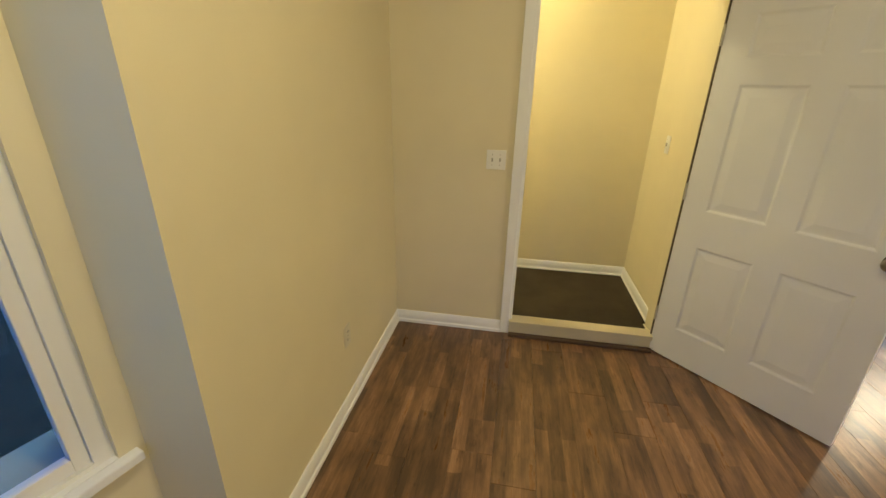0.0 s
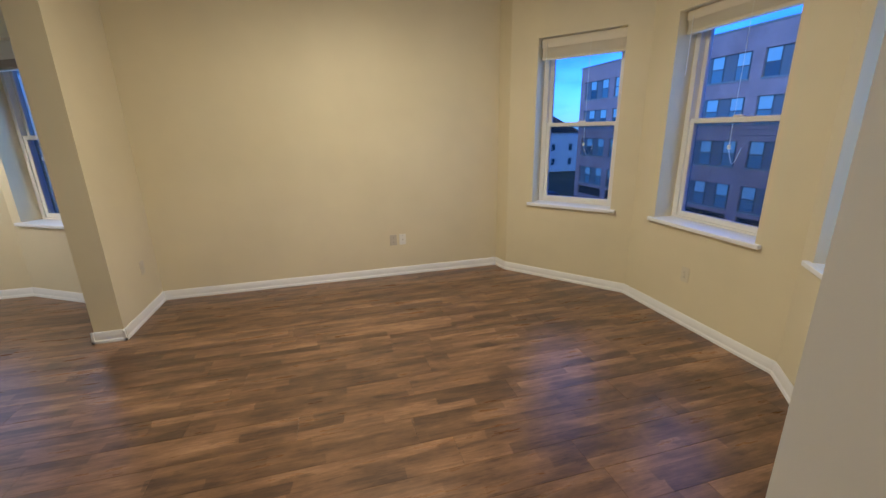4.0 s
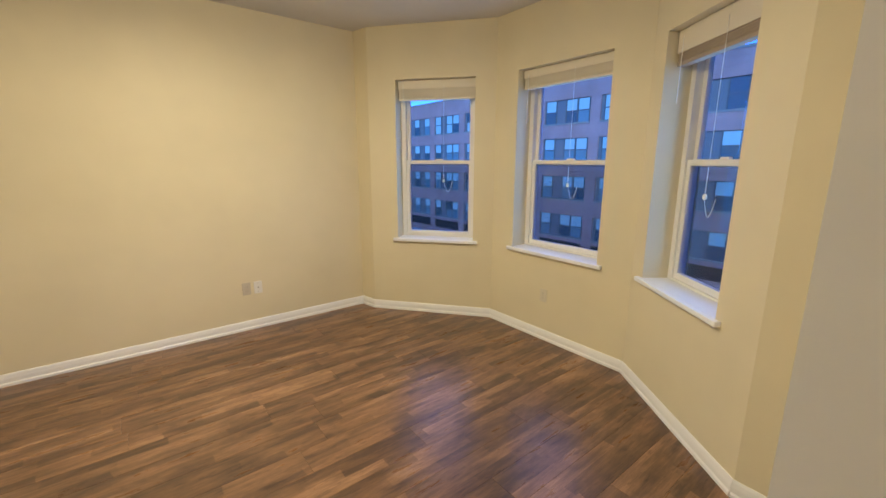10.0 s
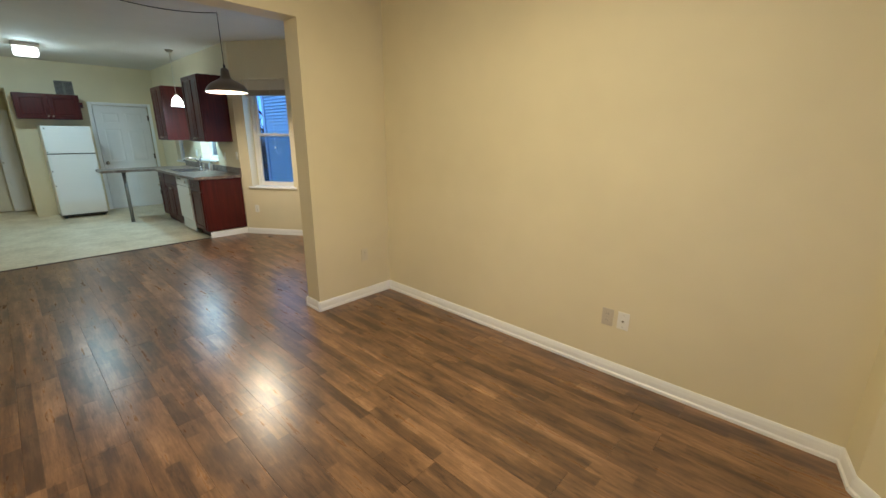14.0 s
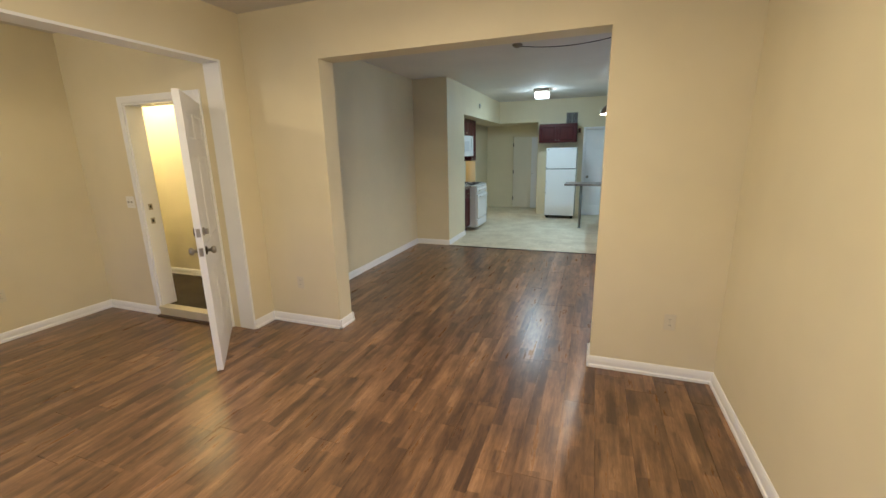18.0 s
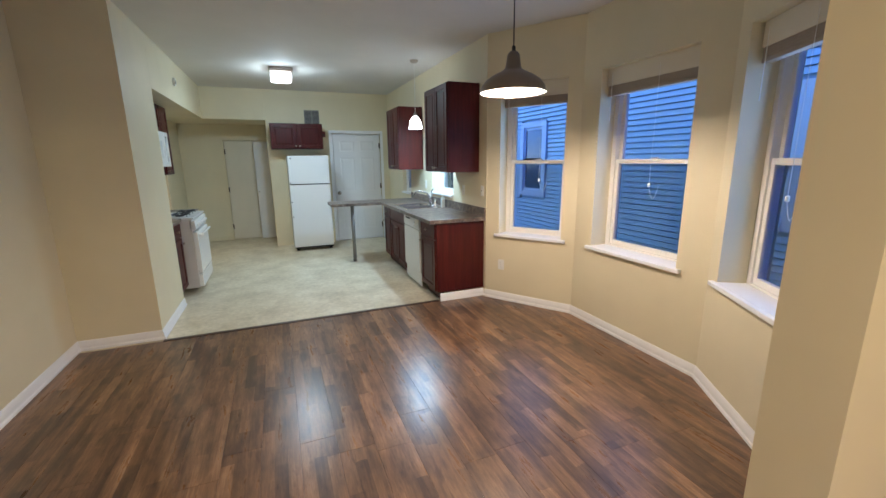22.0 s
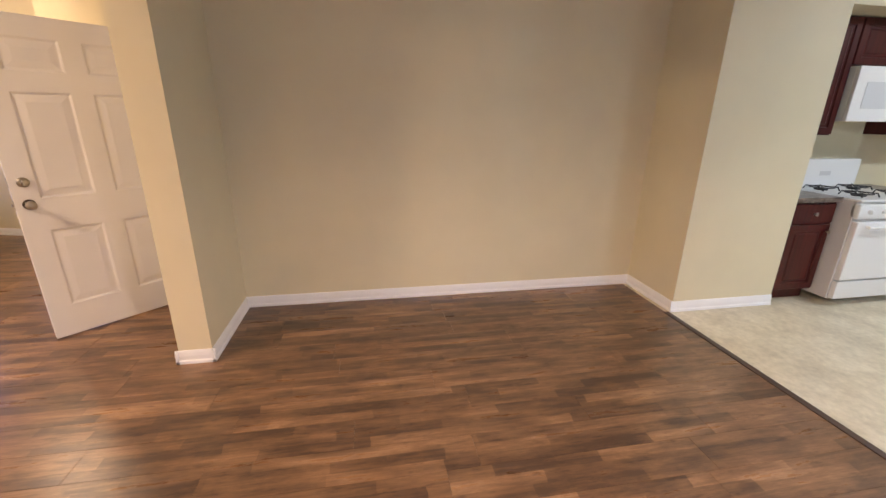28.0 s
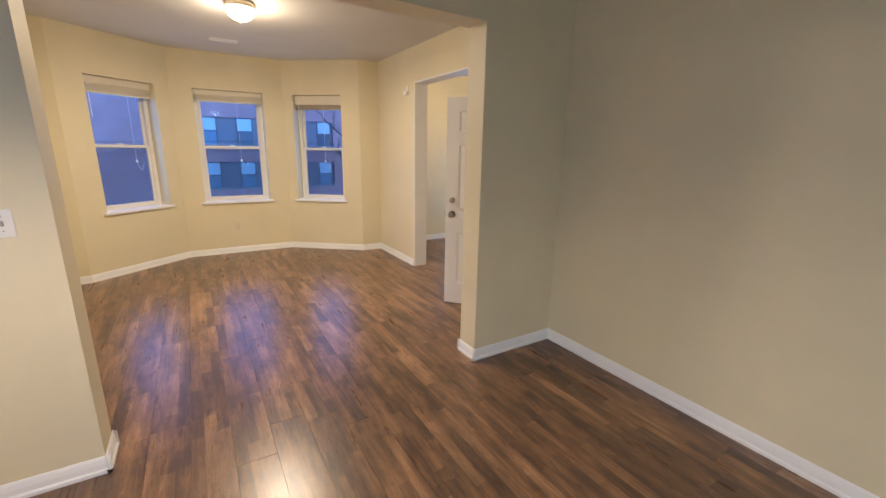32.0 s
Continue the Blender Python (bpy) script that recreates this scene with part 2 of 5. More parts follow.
def floor_wood():
    m = mat("vinyl_plank_wood", (0.2, 0.1, 0.05), 0.34, spec=0.66)
    info = m.node_tree.nodes.new("ShaderNodeObjectInfo")
    c = m.node_tree.nodes.new("ShaderNodeTexCoord")
    shift = m.node_tree.nodes.new("ShaderNodeVectorMath")
    shift.operation = "MULTIPLY_ADD"
    comb = m.node_tree.nodes.new("ShaderNodeCombineXYZ")
    for k in range(3):
        link(m, info.outputs["Random"], comb.inputs[k])
    link(m, comb.outputs[0], shift.inputs[0])
    shift.inputs[1].default_value = (13.0, 37.0, 5.0)
    link(m, c.outputs["Object"], shift.inputs[2])

    def stretched(scale):
        p = m.node_tree.nodes.new("ShaderNodeMapping")
        p.inputs["Scale"].default_value = scale
        link(m, shift.outputs[0], p.inputs["Vector"])
        return p.outputs["Vector"]

    # printed strips: a few centimetres wide, of uneven length, each with its own tone
    warp = node(m, "ShaderNodeTexNoise", Scale=1.0, Detail=3.0)
    link(m, stretched((7, 2.5, 1)), warp.inputs["Vector"])

    def calc(op, a, b=0.0, c=0.0):
        n = m.node_tree.nodes.new("ShaderNodeMath")
        n.operation = op
        for k, val in enumerate((a, b, c)):
            if isinstance(val, (int, float)):
                n.inputs[k].default_value = val
            else:
                link(m, val, n.inputs[k])
        return n.outputs[0]

    own = m.node_tree.nodes.new("ShaderNodeSeparateXYZ")
    link(m, c.outputs["Object"], own.inputs[0])
    wy = calc("MULTIPLY_ADD", warp.outputs["Fac"], 0.05, own.outputs[1])

    def strips(width, run, off):
        u = calc("FLOOR", calc("MULTIPLY_ADD", own.outputs[0], 1 / width, off))
        jig = m.node_tree.nodes.new("ShaderNodeTexWhiteNoise")
        jig.noise_dimensions = "1D"
        link(m, u, jig.inputs["W"])
        v = calc("FLOOR", calc("MULTIPLY_ADD", wy, 1 / run, calc("MULTIPLY", jig.outputs["Value"], 9.0)))
        pair = m.node_tree.nodes.new("ShaderNodeCombineXYZ")
        link(m, u, pair.inputs[0])
        link(m, v, pair.inputs[1])
        wn = m.node_tree.nodes.new("ShaderNodeTexWhiteNoise")
        wn.noise_dimensions = "2D"
        link(m, pair.outputs[0], wn.inputs["Vector"])
        return wn.outputs["Value"]

    streak = noisy(m, stretched((19, 2.3, 1)), 1.0, 7, 0.70)
    fine = noisy(m, stretched((170, 6, 1)), 1.0, 4, 0.6)
    blot = noisy(m, stretched((26, 5.0, 1)), 1.0, 6, 0.68)
    cloud = noisy(m, stretched((8, 3.0, 1)), 1.0, 5, 0.62)
    tone = calc("MULTIPLY_ADD", strips(0.065, 0.52, 16.892), 0.25, calc("MULTIPLY", strips(0.0325, 0.61, 33.785), 0.07))
    tone = calc("MULTIPLY_ADD", calc("SUBTRACT", streak, 0.48), 1.0, tone)
    tone = calc("MULTIPLY_ADD", calc("SUBTRACT", cloud, 0.47), 0.65, tone)
    base = ramp(m, tone, [(0.0, (0.090, 0.052, 0.033)), (0.14, (0.152, 0.084, 0.047)), (0.33, (0.262, 0.145, 0.077)), (0.58, (0.465, 0.272, 0.152))])
    base = mix(m, 1.0, base, ramp(m, info.outputs["Random"], [(0.0, (0.92, 0.92, 0.92)), (1.0, (1.08, 1.07, 1.06))]), "MULTIPLY")
    dark = ramp(m, blot, [(0.34, (0.62, 0.60, 0.60)), (0.43, (1, 1, 1))])
    base = mix(m, 1.0, base, dark, "MULTIPLY")
    grain = ramp(m, fine, [(0.3, (0.83, 0.81, 0.79)), (0.62, (1.05, 1.04, 1.03))])
    base = mix(m, 1.0, base, grain, "MULTIPLY")
    link(m, base, bsdf(m).inputs["Base Color"])
    rr = ramp(m, streak, [(0.3, (0.31, 0.31, 0.31)), (0.7, (0.265, 0.265, 0.265))])
    link(m, rr, bsdf(m).inputs["Roughness"])
    bump(m, fine, 0.05, 0.003)
    return m


FLOORWOOD = floor_wood()


def sheet_vinyl():
    m = mat("sheet_vinyl", (0.5, 0.44, 0.33), 0.42)
    v = coords(m)
    a = noisy(m, v, 3.2, 6, 0.65)
    b = noisy(m, v, 22, 4, 0.6)
    base = ramp(m, a, [(0.3, (0.55, 0.47, 0.33)), (0.5, (0.68, 0.60, 0.44)), (0.7, (0.79, 0.72, 0.56))])
    base = mix(m, 1.0, base, ramp(m, b, [(0.3, (0.86, 0.85, 0.83)), (0.7, (1.08, 1.08, 1.08))]), "MULTIPLY")
    link(m, base, bsdf(m).inputs["Base Color"])
    bump(m, b, 0.08, 0.004)
    return m


LINO = sheet_vinyl()


def cherry():
    m = mat("cherry_cabinet", (0.09, 0.02, 0.014), 0.36, spec=0.3)
    v = coords(m, (40, 40, 2.4))
    a = noisy(m, v, 1.0, 5, 0.6)
    link(m, ramp(m, a, [(0.3, (0.046, 0.0052, 0.0045)), (0.6, (0.078, 0.0088, 0.007)), (0.8, (0.110, 0.014, 0.010))]), bsdf(m).inputs["Base Color"])
    bump(m, a, 0.05, 0.003)
    return m


CHERRY = cherry()


def laminate():
    m = mat("stone_laminate", (0.22, 0.18, 0.15), 0.3)
    v = coords(m)
    a = noisy(m, v, 14, 6, 0.7)
    b = noisy(m, v, 70, 3, 0.6)
    base = ramp(m, a, [(0.35, (0.06, 0.042, 0.033)), (0.5, (0.16, 0.12, 0.095)), (0.65, (0.29, 0.235, 0.19))])
    base = mix(m, 1.0, base, ramp(m, b, [(0.3, (0.7, 0.7, 0.7)), (0.7, (1.15, 1.15, 1.15))]), "MULTIPLY")
    link(m, base, bsdf(m).inputs["Base Color"])
    return m


LAMI = laminate()


def carpet():
    m = mat("brown_carpet", (0.06, 0.045, 0.03), 0.95, spec=0.1)
    v = coords(m)
    a = noisy(m, v, 260, 3, 0.7)
    b = noisy(m, v, 4, 3, 0.6)
    base = ramp(m, a, [(0.3, (0.035, 0.026, 0.017)), (0.7, (0.10, 0.078, 0.052))])
    base = mix(m, 1.0, base, ramp(m, b, [(0.3, (0.8, 0.8, 0.8)), (0.7, (1.15, 1.15, 1.15))]), "MULTIPLY")
    link(m, base, bsdf(m).inputs["Base Color"])
    bump(m, a, 0.6, 0.01)
    return m


CARPET = carpet()


def brick_mat(name, a, b, mortar, scale=1.0):
    m = mat(name, a, 0.85, spec=0.2)
    v = coords(m, (1, 1, 1))
    sep = m.node_tree.nodes.new("ShaderNodeSeparateXYZ")
    link(m, v, sep.inputs[0])
    add = m.node_tree.nodes.new("ShaderNodeMath")
    link(m, sep.outputs[0], add.inputs[0])
    link(m, sep.outputs[1], add.inputs[1])
    comb = m.node_tree.nodes.new("ShaderNodeCombineXYZ")
    link(m, add.outputs[0], comb.inputs[0])
    link(m, sep.outputs[2], comb.inputs[1])
    t = node(m, "ShaderNodeTexBrick", Scale=1.0)
    t.inputs["Brick Width"].default_value = 0.215
    t.inputs["Row Height"].default_value = 0.075
    t.inputs["Mortar Size"].default_value = 0.008
    t.inputs["Color1"].default_value = (*a, 1)
    t.inputs["Color2"].default_value = (*b, 1)
    t.inputs["Mortar"].default_value = (*mortar, 1)
    link(m, comb.outputs[0], t.inputs["Vector"])
    n = noisy(m, v, 0.5, 5, 0.6)
    base = mix(m, 1.0, t.outputs["Color"], ramp(m, n, [(0.3, (0.78, 0.76, 0.76)), (0.7, (1.12, 1.12, 1.12))]), "MULTIPLY")
    link(m, base, bsdf(m).inputs["Base Color"])
    bump(m, t.outputs["Fac"], -0.3, 0.01)
    return m


BRICK = brick_mat("pink_brown_brick", (0.52, 0.29, 0.29), (0.44, 0.24, 0.24), (0.46, 0.36, 0.36))
ASPH = paint("asphalt", (0.05, 0.05, 0.052), 0.9, 0.5, 0.2)
CONC = paint("concrete_walk", (0.30, 0.29, 0.28), 0.9, 0.4, 0.12)
GRASS = paint("winter_grass", (0.07, 0.08, 0.04), 0.95, 0.6, 0.3)
SIDING = paint("lap_siding_paint", (0.45, 0.59, 0.66), 0.6, 0.15, 0.06)
WHITES = paint("white_siding_paint", (0.75, 0.76, 0.78), 0.6, 0.1, 0.05)
ROOFM = paint("dark_shingle", (0.06, 0.06, 0.065), 0.9, 0.5, 0.15)
BARK = paint("grey_bark", (0.12, 0.10, 0.085), 0.95, 0.7, 0.25)
PANE_D = mat("far_window_dark", (0.06, 0.11, 0.15), 0.08)
PANE_B = mat("far_window_shade", (0.40, 0.60, 0.66), 0.35)
FARFILL = mat("far_window_panel", (0.17, 0.18, 0.20), 0.6)
PANE_M = mat("far_window_lower", (0.16, 0.27, 0.33), 0.2)
FARFRAME = mat("far_window_frame", (0.10, 0.11, 0.12), 0.5)
CARW = mat("car_paint_white", (0.72, 0.74, 0.76), 0.25, coat=0.6)
CARD = mat("car_paint_dark", (0.03, 0.035, 0.045), 0.25, coat=0.6)
CARG = mat("car_paint_grey", (0.22, 0.24, 0.26), 0.25, 0.3, coat=0.6)
CARGLASS = mat("car_glass", (0.01, 0.012, 0.015), 0.05)


# ---- building helpers ----
def mesh_of(bm, name, material, smooth=False):
    me = bpy.data.meshes.new(name)
    bmesh.ops.recalc_face_normals(bm, faces=bm.faces[:])
    if smooth:
        for f in bm.faces:
            f.smooth = True
    bm.to_mesh(me)
    bm.free()
    me.materials.append(material)
    return me


def thing(name, m, label, category, group="", kind=""):
    ob = new(name)
    ob.empty_display_size = 0.1
    ob.matrix_world = m
    return tagged(ob, label, category, group, kind)


def part(name, bm, material, parent, label="", smooth=False):
    ob = new(name, mesh_of(bm, name, material, smooth))
    ob.parent = parent
    return tagged(ob, label)


def solo(name, bm, material, m, label, category, group="", kind="", smooth=False):
    ob = new(name, mesh_of(bm, name, material, smooth))
    ob.matrix_world = m
    return tagged(ob, label, category, group, kind)


def box(x0, x1, y0, y1, z0, z1, bevel=0.0, bm=None):
    own = bmesh.new()
    c = [own.verts.new((x, y, z)) for x in (x0, x1) for y in (y0, y1) for z in (z0, z1)]
    for q in ((0, 1, 3, 2), (4, 6, 7, 5), (0, 4, 5, 1), (2, 3, 7, 6), (0, 2, 6, 4), (1, 5, 7, 3)):
        own.faces.new([c[i] for i in q])
    if bevel:
        bmesh.ops.bevel(own, geom=own.edges[:], offset=bevel, segments=2, affect="EDGES", profile=0.6)
    if bm is None:
        return own
    return joined(bm, own)


def joined(bm, own):
    me = bpy.data.meshes.new("tmp")
    own.to_mesh(me)
    own.free()
    bm.from_mesh(me)
    bpy.data.meshes.remove(me)
    return bm


def lathe(profile, n=32, axis="Z", at=(0, 0, 0), cap=True):
    """A turned shape: profile of (radius, height) from one end to the other."""
    bm = bmesh.new()
    rings = []
    for r, h in profile:
        ring = []
        for k in range(n):
            a = 2 * math.pi * k / n
            p = (r * math.cos(a), r * math.sin(a), h)
            if axis == "Y":
                p = (p[0], p[2], p[1])
            if axis == "X":
                p = (p[2], p[0], p[1])
            ring.append(bm.verts.new((p[0] + at[0], p[1] + at[1], p[2] + at[2])))
        rings.append(ring)
    for a, b in zip(rings, rings[1:]):
        for k in range(n):
            bm.faces.new((a[k], a[(k + 1) % n], b[(k + 1) % n], b[k]))
    if cap:
        bm.faces.new(rings[0])
        bm.faces.new(rings[-1])
    return bm


def tube(points, r, n=8):
    """A round bar along points."""
    bm = bmesh.new()
    pts = [Vector(p) for p in points]
    rings = []
    for i, p in enumerate(pts):
        d = (pts[min(i + 1, len(pts) - 1)] - pts[max(i - 1, 0)]).normalized()
        q = d.to_track_quat("Z", "Y")
        rr = r[i] if isinstance(r, (list, tuple)) else r
        rings.append([bm.verts.new(p + q @ Vector((rr * math.cos(2 * math.pi * k / n), rr * math.sin(2 * math.pi * k / n), 0))) for k in range(n)])
    for a, b in zip(rings, rings[1:]):
        for k in range(n):
            bm.faces.new((a[k], a[(k + 1) % n], b[(k + 1) % n], b[k]))
    bm.faces.new(rings[0])
    bm.faces.new(rings[-1])
    return bm


def prism(poly, z0, z1):
    bm = bmesh.new()
    lo = [bm.verts.new((x, y, z0)) for x, y in poly]
    hi = [bm.verts.new((x, y, z1)) for x, y in poly]
    bm.faces.new(lo)
    bm.faces.new(hi)
    for k in range(len(poly)):
        j = (k + 1) % len(poly)
        bm.faces.new((lo[k], lo[j], hi[j], hi[k]))
    return bm


def along(p0, p1, z=0.0):
    """A frame at p0 whose x runs to p1; with the room on the right, y points out of it."""
    return pose(p0[0], p0[1], z, 0, 0, math.degrees(math.atan2(p1[1] - p0[1], p1[0] - p0[0])))


def length(p0, p1):
    return math.hypot(p1[0] - p0[0], p1[1] - p0[1])


TOP = 2.78


def wall(name, p0, p1, th, label, openings=(), e0=0.0, e1=0.0, z0=-0.02, z1=TOP, material=WALL):
    """A wall with real openings (s0, s1, z0, z1); its inner face runs from p0 to p1, the room on the right."""
    n = length(p0, p1)
    xs = sorted({-e0, n + e1, *(v for o in openings for v in o[:2])})
    zs = sorted({z0, z1, *(max(v, z0) for o in openings for v in o[2:])})
    bm = bmesh.new()
    made = {}

    def v(x, y, z):
        key = (round(x, 4), y, round(z, 4))
        if key not in made:
            made[key] = bm.verts.new((x, y, z))
        return made[key]

    def solid(i, k):
        if not (0 <= i < len(xs) - 1 and 0 <= k < len(zs) - 1):
            return False
        x, z = (xs[i] + xs[i + 1]) / 2, (zs[k] + zs[k + 1]) / 2
        return not any(a < x < b and c < z < d for a, b, c, d in openings)

    for i in range(len(xs) - 1):
        for k in range(len(zs) - 1):
            if not solid(i, k):
                continue
            a, b, c, d = xs[i], xs[i + 1], zs[k], zs[k + 1]
            bm.faces.new((v(a, 0, c), v(b, 0, c), v(b, 0, d), v(a, 0, d)))
            bm.faces.new((v(a, th, c), v(a, th, d), v(b, th, d), v(b, th, c)))
            if not solid(i - 1, k):
                bm.faces.new((v(a, 0, c), v(a, 0, d), v(a, th, d), v(a, th, c)))
            if not solid(i + 1, k):
                bm.faces.new((v(b, 0, c), v(b, th, c), v(b, th, d), v(b, 0, d)))
            if not solid(i, k - 1):
                bm.faces.new((v(a, 0, c), v(a, th, c), v(b, th, c), v(b, 0, c)))
            if not solid(i, k + 1):
                bm.faces.new((v(a, 0, d), v(b, 0, d), v(b, th, d), v(a, th, d)))
    return solo(name, bm, material, along(p0, p1), label, "wall", kind="structure")


def baseboard(p0, p1, e0=0.0, e1=0.0, z=0.0, h=0.088, coat=None):
    """Profiled skirting on the room side of the line p0 to p1."""
    n = length(p0, p1)
    prof = [(0.0, 0.0), (-0.020, 0.0), (-0.020, 0.018), (-0.013, 0.026), (-0.013, h - 0.035), (-0.009, h - 0.012), (-0.004, h), (0.0, h)]
    bm = bmesh.new()
    ends = [[bm.verts.new((x, y, zz)) for y, zz in prof] for x in (-e0, n + e1)]
    for k in range(len(prof)):
        j = (k + 1) % len(prof)
        bm.faces.new((ends[0][k], ends[0][j], ends[1][j], ends[1][k]))
    bm.faces.new(ends[0])
    bm.faces.new(ends[1])
    return solo("baseboard", bm, coat or TRIM, along(p0, p1, z), "cream painted wooden baseboard in the alcove" if coat else "white painted wooden baseboard along the wall", "baseboard", kind="structure")


# ---- structure ----
LW = "cream painted plaster wall"
wall("wall_living_west", (1.72, -0.43), (1.72, 3.06), 0.17, LW + " with the wide opening to the entry room", [(1.177, 3.24, -0.02, 2.373)], e0=0.19)
wall("wall_living_north", (1.72, 3.06), (5.515, 3.06), 0.195, LW + " with the wide opening to the dining room", [(0.78, 2.99, -0.02, 2.36)], e0=0.17, e1=0.25)
wall("wall_living_east", (5.515, 3.06), (5.515, -0.335), 0.25, LW, e1=0.25)
LBAY = [(5.515, -0.335), (5.32, -0.37), (4.343, -1.145), (2.935, -1.125), (2.02, -0.42), (1.72, -0.41)]
LWIN = [(0.28, 1.055), (0.262, 1.13), (0.145, 0.88)]
wall("wall_bay_east_return", LBAY[0], LBAY[1], 0.30, LW)
for k, (a, b) in enumerate(LWIN):
    wall("wall_bay_facet_%d" % (k + 1), LBAY[k + 1], LBAY[k + 2], 0.30, LW + " of the bay below and round a window", [(a, b, 0.765, 2.305)],
         e0=0.0 if k == 0 else 0.12, e1=0.12 if k < 2 else 0.0)
wall("wall_bay_west_return", LBAY[4], LBAY[5], 0.30, LW, e1=0.17)
wall("wall_entry_north", (-0.30, 2.79), (1.55, 2.79), 0.15, LW + " with the apartment's doorway", [(0.80, 1.72, 0.09, 2.10)], e0=0.2)
wall("wall_entry_south", (1.55, -0.62), (-1.0, -0.62), 0.30, LW, [(1.30, 2.13, 0.66, 2.24)], e0=0.0, e1=0.1)
wall("wall_entry_facet", (-1.0, -0.62), (-0.53, 1.04), 0.30, LW, [(0.74, 1.66, 0.60, 2.24)], e1=0.06)
wall("wall_entry_west", (-0.30, 1.04), (-0.30, 2.79), 0.42, LW, e1=0.15)
wall("wall_hall_east", (1.44, 3.72), (1.44, 2.94), 0.11, LW, e0=0.12)
wall("wall_hall_north", (-0.9, 3.72), (1.44, 3.72), 0.12, LW, e0=0.12, e1=0.12)
wall("wall_hall_west", (-0.9, 2.94), (-0.9, 3.72), 0.12, LW, e0=0.0)
wall("wall_hall_south", (-0.3, 2.941), (-0.9, 2.941), 0.12, LW, e1=0.12)
wall("wall_dining_west", (1.72, 3.255), (1.72, 6.675), 0.15, LW)
solo("wall_column", box(1.57, 2.33, 6.675, 7.62, -0.02, TOP), WALL, pose(0, 0, 0), LW + " block between dining room and kitchen", "wall", kind="structure")
wall("wall_kitchen_west", (1.75, 7.62), (1.75, 11.75), 0.15, LW + " with a doorway to a lit room", [(1.98, 2.84, -0.02, 2.02)], e1=0.15)
wall("wall_alcove_north", (1.75, 11.75), (3.30, 11.75), 0.15, LW, [(0.74, 1.50, -0.02, 1.96)], e1=0.12)
wall("wall_alcove_east", (3.30, 11.75), (3.30, 10.80), 0.12, LW)
wall("wall_kitchen_north", (3.30, 10.68), (5.51, 10.68), 0.12, LW, [(1.125, 2.04, -0.02, 2.05)], e1=0.3)
wall("wall_kitchen_east", (5.51, 10.68), (5.51, 6.55), 0.30, LW, [(2.45, 3.22, 1.08, 2.22), (0.95, 1.42, 0.99, 2.22)], e0=0.12)
DBAY = [(5.51, 6.56), (6.055, 5.73), (6.05, 4.37), (5.465, 3.41), (5.465, 3.255)]
DWIN = [(0.165, 0.855), (0.225, 1.115), (0.125, 0.87)]
for k, (a, b) in enumerate(DWIN):
    wall("wall_dining_facet_%d" % (k + 1), DBAY[k], DBAY[k + 1], 0.30, LW + " of the bay below and round a window", [(a, b, 0.735, 2.28)],
         e0=0.0 if k == 0 else 0.12, e1=0.12 if k < 2 else 0.0)
wall("wall_dining_return", DBAY[3], DBAY[4], 0.25, LW)
# soffit over the stove side and the alcove
solo("soffit_west", box(1.751, 2.33, 7.621, 10.678, 2.27, TOP), WALL, pose(0, 0, 0), "cream boxed soffit over the stove wall", "soffit", kind="structure")
solo("soffit_north", box(1.751, 3.299, 10.68, 11.749, 2.265, TOP), WALL, pose(0, 0, 0), "cream boxed soffit over the alcove", "soffit", kind="structure")
solo("ceiling", box(-1.5, 6.5, -1.6, 12.1, TOP, TOP + 0.25), CEIL, pose(0, 0, 0), "flat white painted ceiling", "ceiling", kind="structure")
# side room behind the kitchen's west doorway
wall("wall_side_room_west", (0.2, 9.0), (0.2, 11.2), 0.12, LW)
wall("wall_side_room_north", (0.2, 11.2), (1.60, 11.2), 0.12, LW, e0=0.12)
wall("wall_side_room_south", (1.60, 9.0), (0.2, 9.0), 0.12, LW, e1=0.12)

# floors
solo("floor_kitchen", box(0.08, 5.72, 6.62, 11.88, -0.03, -0.003), LINO, pose(0, 0, 0), "mottled beige sheet vinyl kitchen floor", "floor", kind="structure")
solo("floor_hall", box(0.52, 1.40, 2.853, 2.9455, 0.092, 0.10, 0, box(-1.0, 1.50, 2.945, 3.80, -0.02, 0.10)), CARPET, pose(0, 0, 0), "dark brown carpet on the raised landing", "carpet", kind="structure")
solo("floor_slab", box(-1.3, 6.3, -1.5, 11.9, -0.30, -0.031), CONC, pose(0, 0, 0), "slab under the rooms", "floor", kind="structure")
solo("trim_transition", box(2.34, 4.96, 6.60, 6.645, -0.01, 0.006, 0.003), mat("transition_strip", (0.07, 0.04, 0.028), 0.45), pose(0, 0, 0),
     "dark brown transition strip between wood and vinyl", "trim", kind="structure")
# doorway threshold, worn cream paint
bm = box(0.50, 1.42, 2.765, 2.789, 0.0, 0.075)
box(0.50, 1.42, 2.755, 2.85, 0.0905, 0.106, 0.005, box(0.50, 1.42, 2.758, 2.789, 0.075, 0.0904, 0.0, bm))
solo("trim_threshold", bm, paint("worn_cream_paint", (0.62, 0.55, 0.38), 0.5, 0.3, 0.2), pose(0, 0, 0), "worn cream painted wooden threshold step", "trim", kind="structure")
solo("trim_threshold_foot", box(0.50, 1.42, 2.725, 2.759, 0.0, 0.022, 0.005), mat("old_wood_foot", (0.10, 0.06, 0.035), 0.6), pose(0, 0, 0), "dark wood strip at the threshold's foot", "trim", kind="structure")

